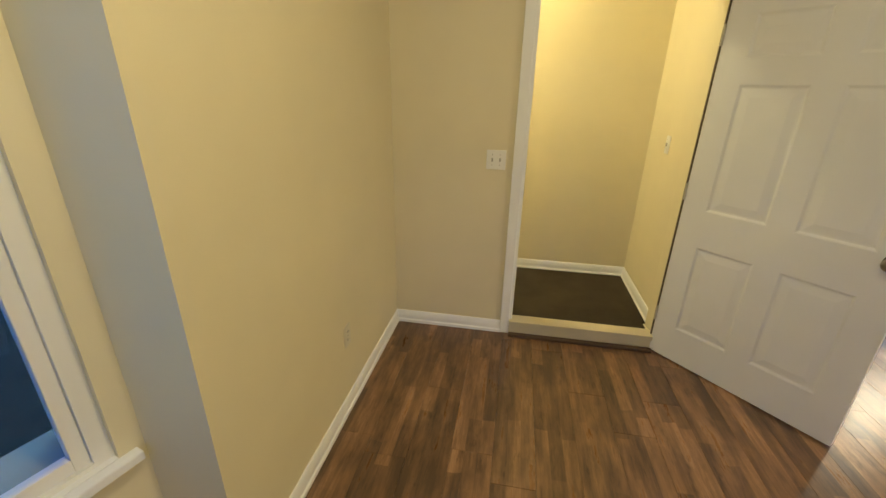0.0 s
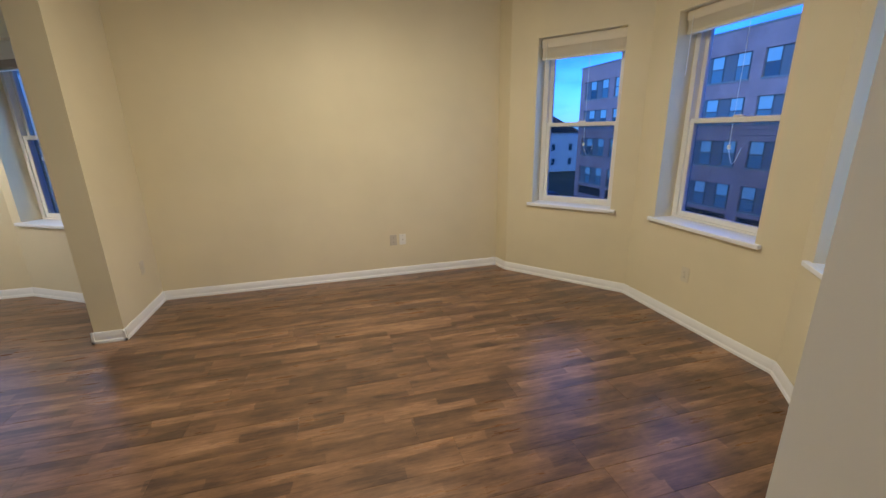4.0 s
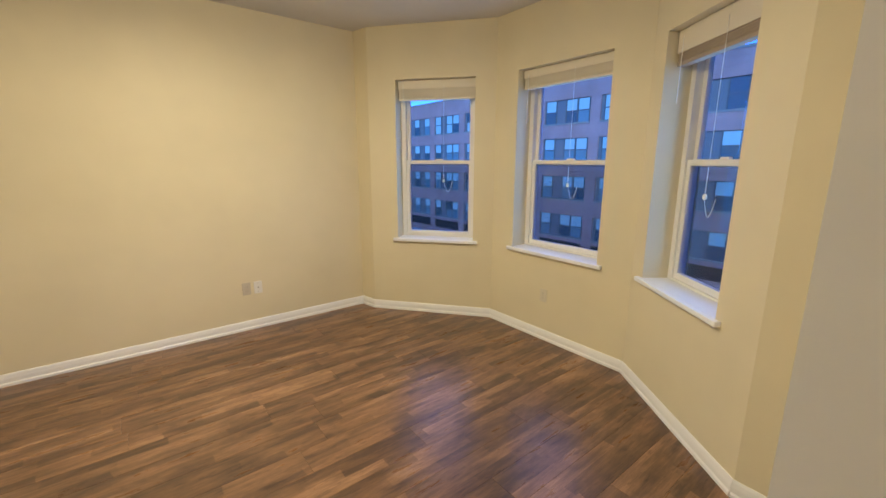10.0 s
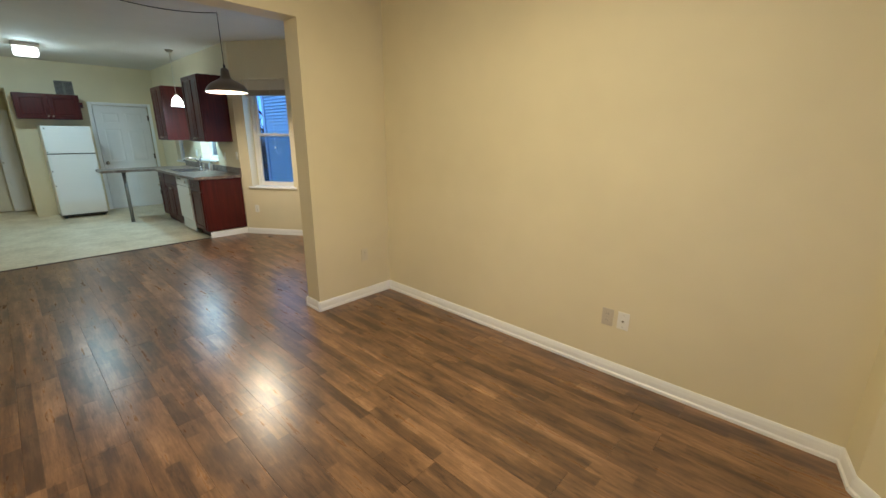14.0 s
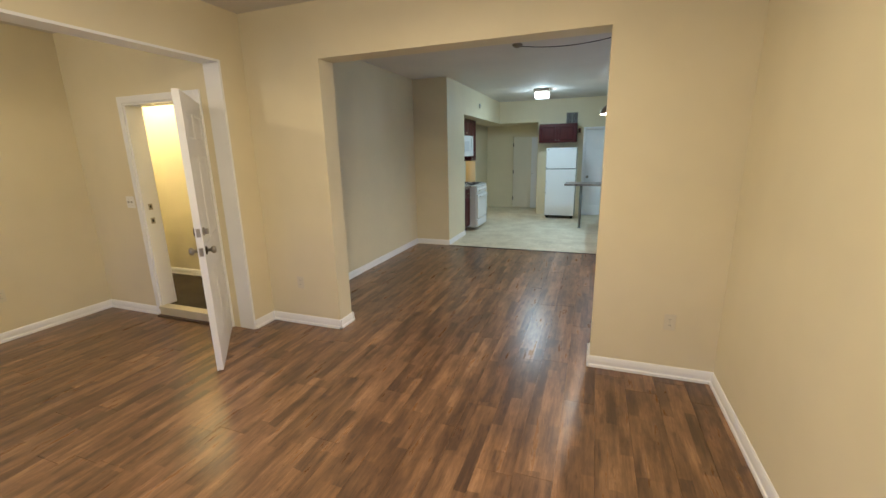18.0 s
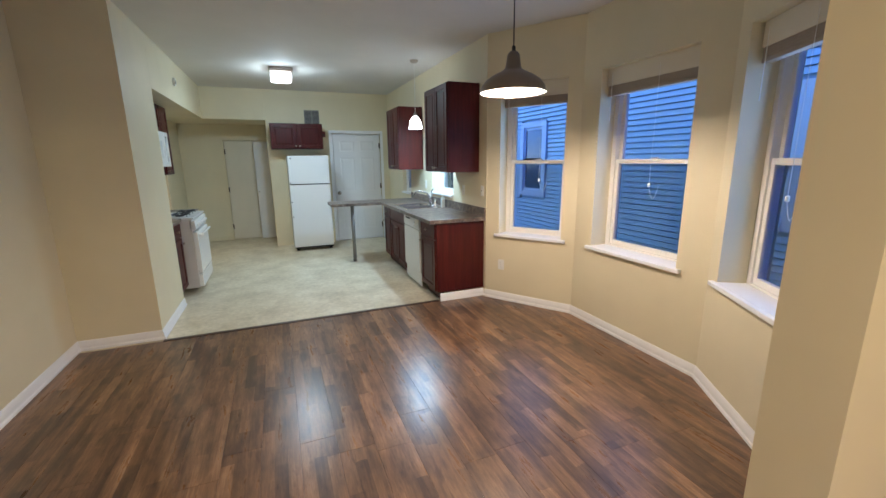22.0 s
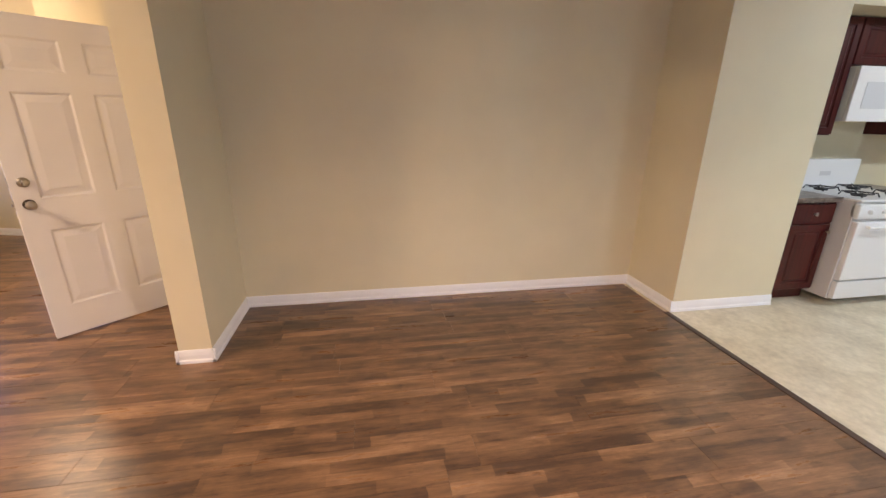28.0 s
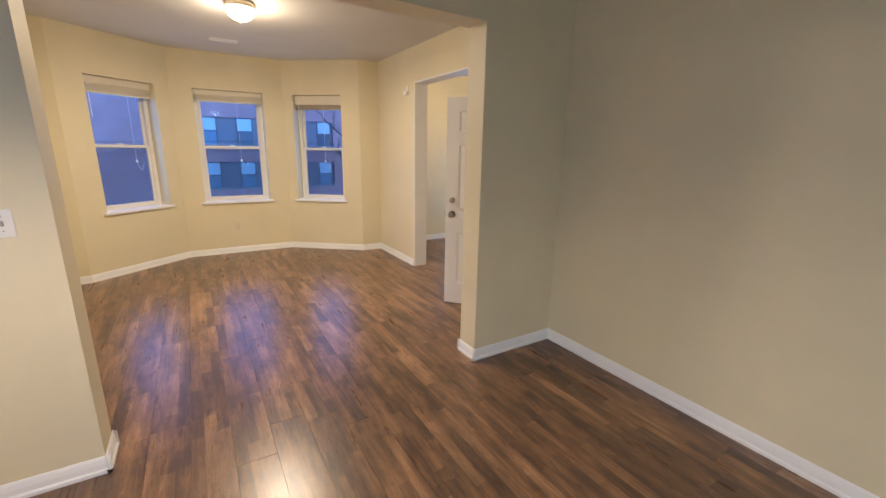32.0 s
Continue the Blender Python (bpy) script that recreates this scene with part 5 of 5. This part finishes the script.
me_frame = mesh_of(joined(joined(box(-0.52, -0.45, -SKIN + 0.03, -SKIN + 0.07, 0.02, TALL - 0.02), box(0.45, 0.52, -SKIN + 0.03, -SKIN + 0.07, 0.02, TALL - 0.02)),
                          box(-0.45, 0.45, -SKIN + 0.03, -SKIN + 0.07, TALL / 2 - 0.04, TALL / 2 + 0.04)), "sash_frame", FARFRAME)
me_lo = [mesh_of(box(-0.45, 0.45, -SKIN + 0.03, -SKIN + 0.045, 0.04, TALL / 2 - 0.04), "pane", q) for q in (PANE_D, PANE_M, PANE_B)]
me_up = [mesh_of(box(-0.45, 0.45, -SKIN + 0.03, -SKIN + 0.045, TALL / 2 + 0.04, TALL - 0.05), "pane", q) for q in (PANE_D, PANE_B)]
me_sill = mesh_of(box(-WIDE / 2, WIDE / 2, -SKIN + 0.002, 0.05, -0.11, 0.0), "sill", CONC)
rng = random.Random(7)
edges = []
for k in range(18):
    xc = 41.3 - k * BAY
    if 3.0 < xc < 9.4:
        continue
    edges.append(xc)
    pattern = ((-1.4, 0.55), (-1.45, -0.4, 1.5), (-0.9, 1.3))[k % 3]
    for n, z in enumerate(ROWZ):
        wob = new("window", me_fill)
        wob.parent = ab
        wob.location = (xc, 0.0, z)
        so = new("sill", me_sill)
        so.parent = wob
        for dx in pattern:
            fo = new("sash_frame", me_frame)
            fo.parent = wob
            fo.location = (dx, 0, 0)
            lo = new("pane", me_lo[0 if rng.random() < 0.25 else 2 if n == 3 and rng.random() < 0.6 else 1])
            lo.parent = wob
            lo.location = (dx, 0, 0)
            up = new("pane", me_up[1 if rng.random() < 0.86 else 0])
            up.parent = wob
            up.location = (dx, 0, 0)
# brick piers between the bays and spandrels between the storeys
xs = [BX1] + [v for xc in edges for v in (xc + WIDE / 2, xc - WIDE / 2)] + [BX0]
for a, b in zip(xs[0::2], xs[1::2]):
    part("pier", box(b, a, -SKIN, 0.0, 0, RZ - 0.14), BRICK, ab)
zs = [0.0, 1.0] + [1.9, ROWZ[0] - 0.11] + [v for p, q in zip(ROWZ, ROWZ[1:]) for v in (p + TALL, q - 0.11)] + [ROWZ[3] + TALL, RZ - 0.14]
for xc in edges:
    for a, b in zip(zs[0::2], zs[1::2]):
        part("spandrel", box(xc - WIDE / 2, xc + WIDE / 2, -SKIN + 0.001, -0.004, a, b), BRICK, ab)
    # no hole here: the opening's inner shade is a near-black panel
    part("basement_opening", box(xc - WIDE / 2, xc + WIDE / 2, -SKIN, -SKIN + 0.02, 1.0, 1.9), SLOT, ab, "dark panel for the shade inside a basement opening")

# neighbour's house with lap siding, close beside the dining bay
NX = 9.0
nh = thing("neighbour_house", pose(NX, 0, 0), "neighbour's house with pale grey lap siding and white window trim", "house")
part("wall", box(0.052, 7, -1.0, 13.4, GZ - 0.2, 5.2), SIDING, nh)
part("roof", prism([(-0.3, -1.3), (7.3, -1.3), (7.3, 13.7), (-0.3, 13.7)], 5.2, 5.45), ROOFM, nh)
# windows: y0, y1, z0, z1, side trim, head trim, foot trim
NW = [(5.55, 6.48, 0.80, 2.0, 0.26, 0.37, 0.15), (10.45, 11.2, 0.80, 2.25, 0.14, 0.12, 0.12), (8.55, 9.18, 1.99, 2.23, 0.07, 0.06, 0.06), (2.9, 3.98, -0.4, 1.33, 0.16, 0.13, 0.13)]
COURSE = 0.0916
z = -1.6
while z < 4.9:
    bmb = bmesh.new()
    cuts = [(-1.0, 13.4)]
    for y0, y1, z0, z1, side, head, foot in NW:
        if z0 - foot < z + COURSE and z < z1 + head:
            cuts = [q for a, b in cuts for q in ((a, min(b, y0 - side)), (max(a, y1 + side), b)) if q[1] - q[0] > 0.02]
    for a, b in cuts:
        vs = [bmb.verts.new(p) for p in ((-0.014, a, z), (-0.014, b, z), (0.008, b, z + COURSE - 0.016), (0.008, a, z + COURSE - 0.016), (0.05, a, z), (0.05, b, z), (0.05, b, z + COURSE - 0.016), (0.05, a, z + COURSE - 0.016))]
        for q in ((0, 1, 2, 3), (0, 4, 5, 1), (3, 2, 6, 7), (0, 3, 7, 4), (1, 5, 6, 2)):
            bmb.faces.new([vs[i] for i in q])
    part("siding_board", bmb, SIDING, nh)
    z += COURSE
part("corner_board", box(-0.02, 0.06, 13.28, 13.42, GZ, 5.2), WHITES, nh)
for y0, y1, z0, z1, side, head, foot in NW:
    bm = box(-0.03, 0.03, y0 - side, y0, z0 - foot, z1 + head)
    box(-0.03, 0.03, y1, y1 + side, z0 - foot, z1 + head, 0, bm)
    box(-0.03, 0.03, y0, y1, z1, z1 + head, 0, bm)
    box(-0.04, 0.03, y0, y1, z0 - foot, z0, 0, bm)
    wn = part("window", bm, WHITES, nh, "white window trim")
    part("pane", box(0.020, 0.025, y0, y1, z0, z1), PANE_D, wn)
    if z1 - z0 > 0.5:
        zm = (z0 + z1) / 2
        for a, b in ((z0, zm + 0.03), (zm - 0.03, z1)):
            bm = box(0.0, 0.021, y0, y0 + 0.06, a, b)
            box(0.0, 0.021, y1 - 0.06, y1, a, b, 0, bm)
            box(0.002, 0.021, y0 + 0.06, y1 - 0.06, a, a + 0.06, 0, bm)
            box(0.002, 0.021, y0 + 0.06, y1 - 0.06, b - 0.06, b, 0, bm)
            part("sash", bm, WHITES, wn)


# white house far along the street
def far_house(x, y, w, d, h, wallm, label):
    hs = thing("far_house", pose(x, y, GZ), label, "house")
    part("wall", box(-w / 2, w / 2, -d / 2, d / 2, 0, h), wallm, hs)
    bm = bmesh.new()
    e = [bm.verts.new(p) for p in ((-w / 2 - 0.3, -d / 2 - 0.3, h), (w / 2 + 0.3, -d / 2 - 0.3, h), (w / 2 + 0.3, d / 2 + 0.3, h), (-w / 2 - 0.3, d / 2 + 0.3, h), (-w / 2 - 0.3, 0, h + d * 0.25), (w / 2 + 0.3, 0, h + d * 0.25))]
    for q in ((0, 1, 5, 4), (2, 3, 4, 5), (1, 2, 5), (3, 0, 4), (0, 3, 2, 1)):
        bm.faces.new([e[i] for i in q])
    part("roof", bm, ROOFM, hs)
    for zz in (1.2, 4.0):
        for k in range(4):
            yy = -d / 2 + d * (k + 0.5) / 4
            wn = part("window", box(-w / 2 - 0.04, -w / 2 + 0.01, yy - 0.5, yy + 0.5, zz, zz + 1.5), WHITES, hs)
            part("pane", box(-w / 2 - 0.05, -w / 2 - 0.04, yy - 0.4, yy + 0.4, zz + 0.1, zz + 1.4), PANE_D, wn)
            xx = -w / 2 + w * (k + 0.5) / 4
            wn = part("window", box(xx - 0.5, xx + 0.5, d / 2 - 0.01, d / 2 + 0.04, zz, zz + 1.5), WHITES, hs)
            part("pane", box(xx - 0.4, xx + 0.4, d / 2 + 0.04, d / 2 + 0.05, zz + 0.1, zz + 1.4), PANE_D, wn)
    return hs


far_house(82, -39.5, 14, 15, 7.5, WHITES, "white clapboard house with a dark gable roof far down the street")
far_house(88, -22, 12, 10, 6.4, SIDING, "grey clapboard house with a dark gable roof far down the street")
far_house(64, 12, 12, 12, 6.6, WHITES, "white house behind the neighbour's yard")
far_house(110, -55, 18, 14, 7.5, SIDING, "grey house beyond the white one")


def car(m, paintm, label):
    c = thing("parked_car", m, label, "car", "parked cars")
    prof = [(-2.2, 0.35), (-2.25, 0.60), (-2.15, 0.82), (-1.2, 0.93), (-0.55, 1.38), (0.75, 1.42), (1.55, 0.98), (2.15, 0.92), (2.25, 0.62), (2.2, 0.32)]
    bm = bmesh.new()
    sides = []
    for y, sq in ((-0.88, 0.90), (-0.78, 1.0), (0.78, 1.0), (0.88, 0.90)):
        sides.append([bm.verts.new((x, y * (0.86 if zz > 1.1 else 1), 0.35 + (zz - 0.35) * sq)) for x, zz in prof])
    for a, b in zip(sides, sides[1:]):
        for k in range(len(prof)):
            j = (k + 1) % len(prof)
            bm.faces.new((a[k], a[j], b[j], b[k]))
    bm.faces.new(sides[0])
    bm.faces.new(sides[-1])
    part("body", bm, paintm, c)
    part("windscreen", prism([(-1.12, -0.66), (-0.60, -0.62), (-0.60, 0.62), (-1.12, 0.66)], 0.0, 0.012), CARGLASS, c).matrix_local = pose(0.30, 0, 0.62, 0, -40, 0)
    for s in (-1, 1):
        g = bmesh.new()
        v4 = [g.verts.new((x, s * 0.80 * f, zz)) for x, zz, f in ((-1.0, 0.97, 1.0), (1.35, 0.99, 1.0), (0.72, 1.33, 0.87), (-0.52, 1.30, 0.87))]
        v5 = [g.verts.new((v.co.x, v.co.y + s * 0.03, v.co.z)) for v in v4]
        g.faces.new(v4)
        g.faces.new(v5)
        for k in range(4):
            g.faces.new((v4[k], v4[(k + 1) % 4], v5[(k + 1) % 4], v5[k]))
        part("side_window", g, CARGLASS, c)
        part("headlight", box(-2.26, -2.12, s * 0.55 - 0.16, s * 0.55 + 0.16, 0.62, 0.76, 0.02), mat("lamp_lens", (0.7, 0.72, 0.75), 0.15), c)
        part("tail_light", box(2.14, 2.25, s * 0.6 - 0.14, s * 0.6 + 0.14, 0.66, 0.80, 0.02), mat("tail_lens", (0.25, 0.02, 0.02), 0.2), c)
    for x in (-1.4, 1.35):
        for s in (-1, 1):
            wl = part("wheel", lathe([(0.20, -0.11), (0.31, -0.11), (0.33, -0.06), (0.33, 0.06), (0.31, 0.11), (0.20, 0.11)], 22, "Y", (x, s * 0.80, 0.33)), RUBBER, c)
            part("rim", lathe([(0.20, s * 0.105), (0.19, s * 0.112), (0.06, s * 0.10), (0.02, s * 0.11)], 16, "Y", (x, s * 0.80, 0.33)), STEEL, wl)
    return c


RD = GZ - 0.13
car(pose(37.1, -22.6, RD), CARW, "white sedan parked at the far kerb")
car(pose(43.2, -22.7, RD), CARD, "dark sedan parked at the far kerb")
car(pose(52.0, -22.6, RD, 0, 0, 180), CARW, "white car parked farther down the far kerb")
car(pose(58.5, -22.7, RD), CARG, "grey car parked far down the street")
car(pose(30.5, -13.6, RD, 0, 0, 180), CARD, "dark sedan parked at the near kerb")
car(pose(31.2, -22.7, RD), CARD, "dark sedan parked by the brick building")
car(pose(-7.0, -22.6, RD), CARD, "dark car parked opposite")


def tree(x, y, h, seed, label, r0=0.2):
    r = random.Random(seed)
    t = thing("bare_tree", pose(x, y, GZ), label, "tree")
    trunk_pts = [(0, 0, -0.2), (0.05, 0.02, h * 0.15), (0.0, 0.08, h * 0.32), (0.1, 0.05, h * 0.5), (0.05, -0.05, h * 0.75), (0.0, 0.0, h)]
    part("trunk", tube(trunk_pts, [r0, r0 * 0.85, r0 * 0.75, r0 * 0.55, r0 * 0.3, r0 * 0.08], 9), BARK, t, "", True)
    bm = bmesh.new()

    def limb(p, d, n, rad, depth):
        pts, q = [p], p
        for k in range(4):
            d = (d + Vector((r.uniform(-0.25, 0.25), r.uniform(-0.25, 0.25), r.uniform(-0.05, 0.2)))).normalized()
            q = q + d * n / 4
            pts.append(q)
        joined(bm, tube(pts, [rad, rad * 0.85, rad * 0.7, rad * 0.5, rad * 0.3], 5))
        if depth:
            for k in range(3):
                base = pts[1 + k]
                limb(base, (d + Vector((r.uniform(-0.9, 0.9), r.uniform(-0.9, 0.9), r.uniform(-0.1, 0.6)))).normalized(), n * 0.62, rad * 0.5, depth - 1)

    for k in range(9):
        a = r.uniform(0, 6.28)
        zz = h * r.uniform(0.30, 0.85)
        limb(Vector((0.03, 0.03, zz)), Vector((math.cos(a), math.sin(a), r.uniform(0.4, 1.1))).normalized(), h * 0.32 * (1.1 - zz / h * 0.6), r0 * 0.34, 2)
    part("limbs", bm, BARK, t, "", True)
    return t


tree(-5.4, -23.2, 12.5, 3, "bare street tree in front of the brick building")
tree(-9.5, -7.0, 11.0, 5, "bare street tree at the near pavement")
tree(56.0, -25.0, 10.5, 8, "bare tree beyond the brick building")
tree(66.0, -29.0, 11.0, 11, "bare tree before the white house")
tree(74.0, -24.0, 10.0, 14, "bare tree far down the street")
tree(13.0, 22.0, 12.0, 17, "bare tree in the yard behind the neighbour's house")
tree(16.5, 27.0, 13.0, 19, "bare tree farther back in the yard")
wr = thing("overhead_wires", pose(0, -23.4, 0), "dark overhead cables along the street", "cables")
for k, zz in enumerate((0.9, 1.25, 1.5)):
    part("wire", tube([(x, 0.1 * k, zz + 0.0009 * (x % 40 - 20) ** 2) for x in range(-40, 61, 5)], 0.014, 5), DARKC, wr)


# ---- wooden floor, plank by plank ----
def clipped(poly, a, b):
    """The part of poly to the right of the line a to b."""
    out = []
    for p, q in zip(poly, poly[1:] + poly[:1]):
        sp_ = (b[0] - a[0]) * (p[1] - a[1]) - (b[1] - a[1]) * (p[0] - a[0])
        sq_ = (b[0] - a[0]) * (q[1] - a[1]) - (b[1] - a[1]) * (q[0] - a[0])
        if sp_ <= 0:
            out.append(p)
        if (sp_ < 0 < sq_) or (sq_ < 0 < sp_):
            k = sp_ / (sp_ - sq_)
            out.append((p[0] + k * (q[0] - p[0]), p[1] + k * (q[1] - p[1])))
    return out


ROOMS = [
    [(1.66, 3.16), (5.57, 3.16), (5.57, -0.40), (1.66, -0.40)],
    [(5.40, -0.40), (4.36, -1.20), (2.92, -1.20), (1.96, -0.40)],
    [(1.66, 3.16), (1.66, 6.62), (5.50, 6.62), (5.50, 3.16)],
    [(5.50, 6.64), (6.10, 5.74), (6.10, 4.35), (5.50, 3.37)],
    [(-0.36, 2.77), (1.66, 2.80), (1.66, 1.0), (-0.36, 1.0)],
    [(-0.60, 1.0), (1.66, 1.0), (1.66, -0.68), (-1.07, -0.68)],
]
fl = thing("floor", pose(0, 0, 0), "brown wood-look plank floor with a satin sheen", "floor", kind="structure")
PW, PL = 0.195, 1.22
rng = random.Random(11)
x = 3.387 - 23 * 0.195
while x < 6.1:
    y = -1.3 - rng.uniform(0, PL)
    while y < 6.7:
        rect = [(x, y), (x, y + PL), (x + PW, y + PL), (x + PW, y)]
        bm = bmesh.new()
        for room in ROOMS:
            q = rect
            for a, b in zip(room, room[1:] + room[:1]):
                q = clipped(q, a, b)
                if len(q) < 3:
                    break
            if len(q) < 3:
                continue
            g = 0.0011
            top, low = [], []
            for px, py in q:
                ox = g if abs(px - x) < 1e-6 else -g if abs(px - x - PW) < 1e-6 else 0
                oy = g if abs(py - y) < 1e-6 else -g if abs(py - y - PL) < 1e-6 else 0
                top.append(bm.verts.new((px + ox, py + oy, 0.0)))
                low.append(bm.verts.new((px + ox * 0.2, py + oy * 0.2, -0.0016)))
            bm.faces.new(top)
            for k in range(len(top)):
                j = (k + 1) % len(top)
                bm.faces.new((top[k], low[k], low[j], top[j]))
        if len(bm.verts):
            part("plank", bm, FLOORWOOD, fl)
        else:
            bm.free()
        y += PL
    x += PW
solo("floor_underlay", box(-1.1, 6.1, -1.3, 6.60, -0.03, -0.0025), mat("underlay_dark", (0.02, 0.012, 0.008), 0.9), pose(0, 0, 0), "dark underlay between the planks", "floor", kind="structure")
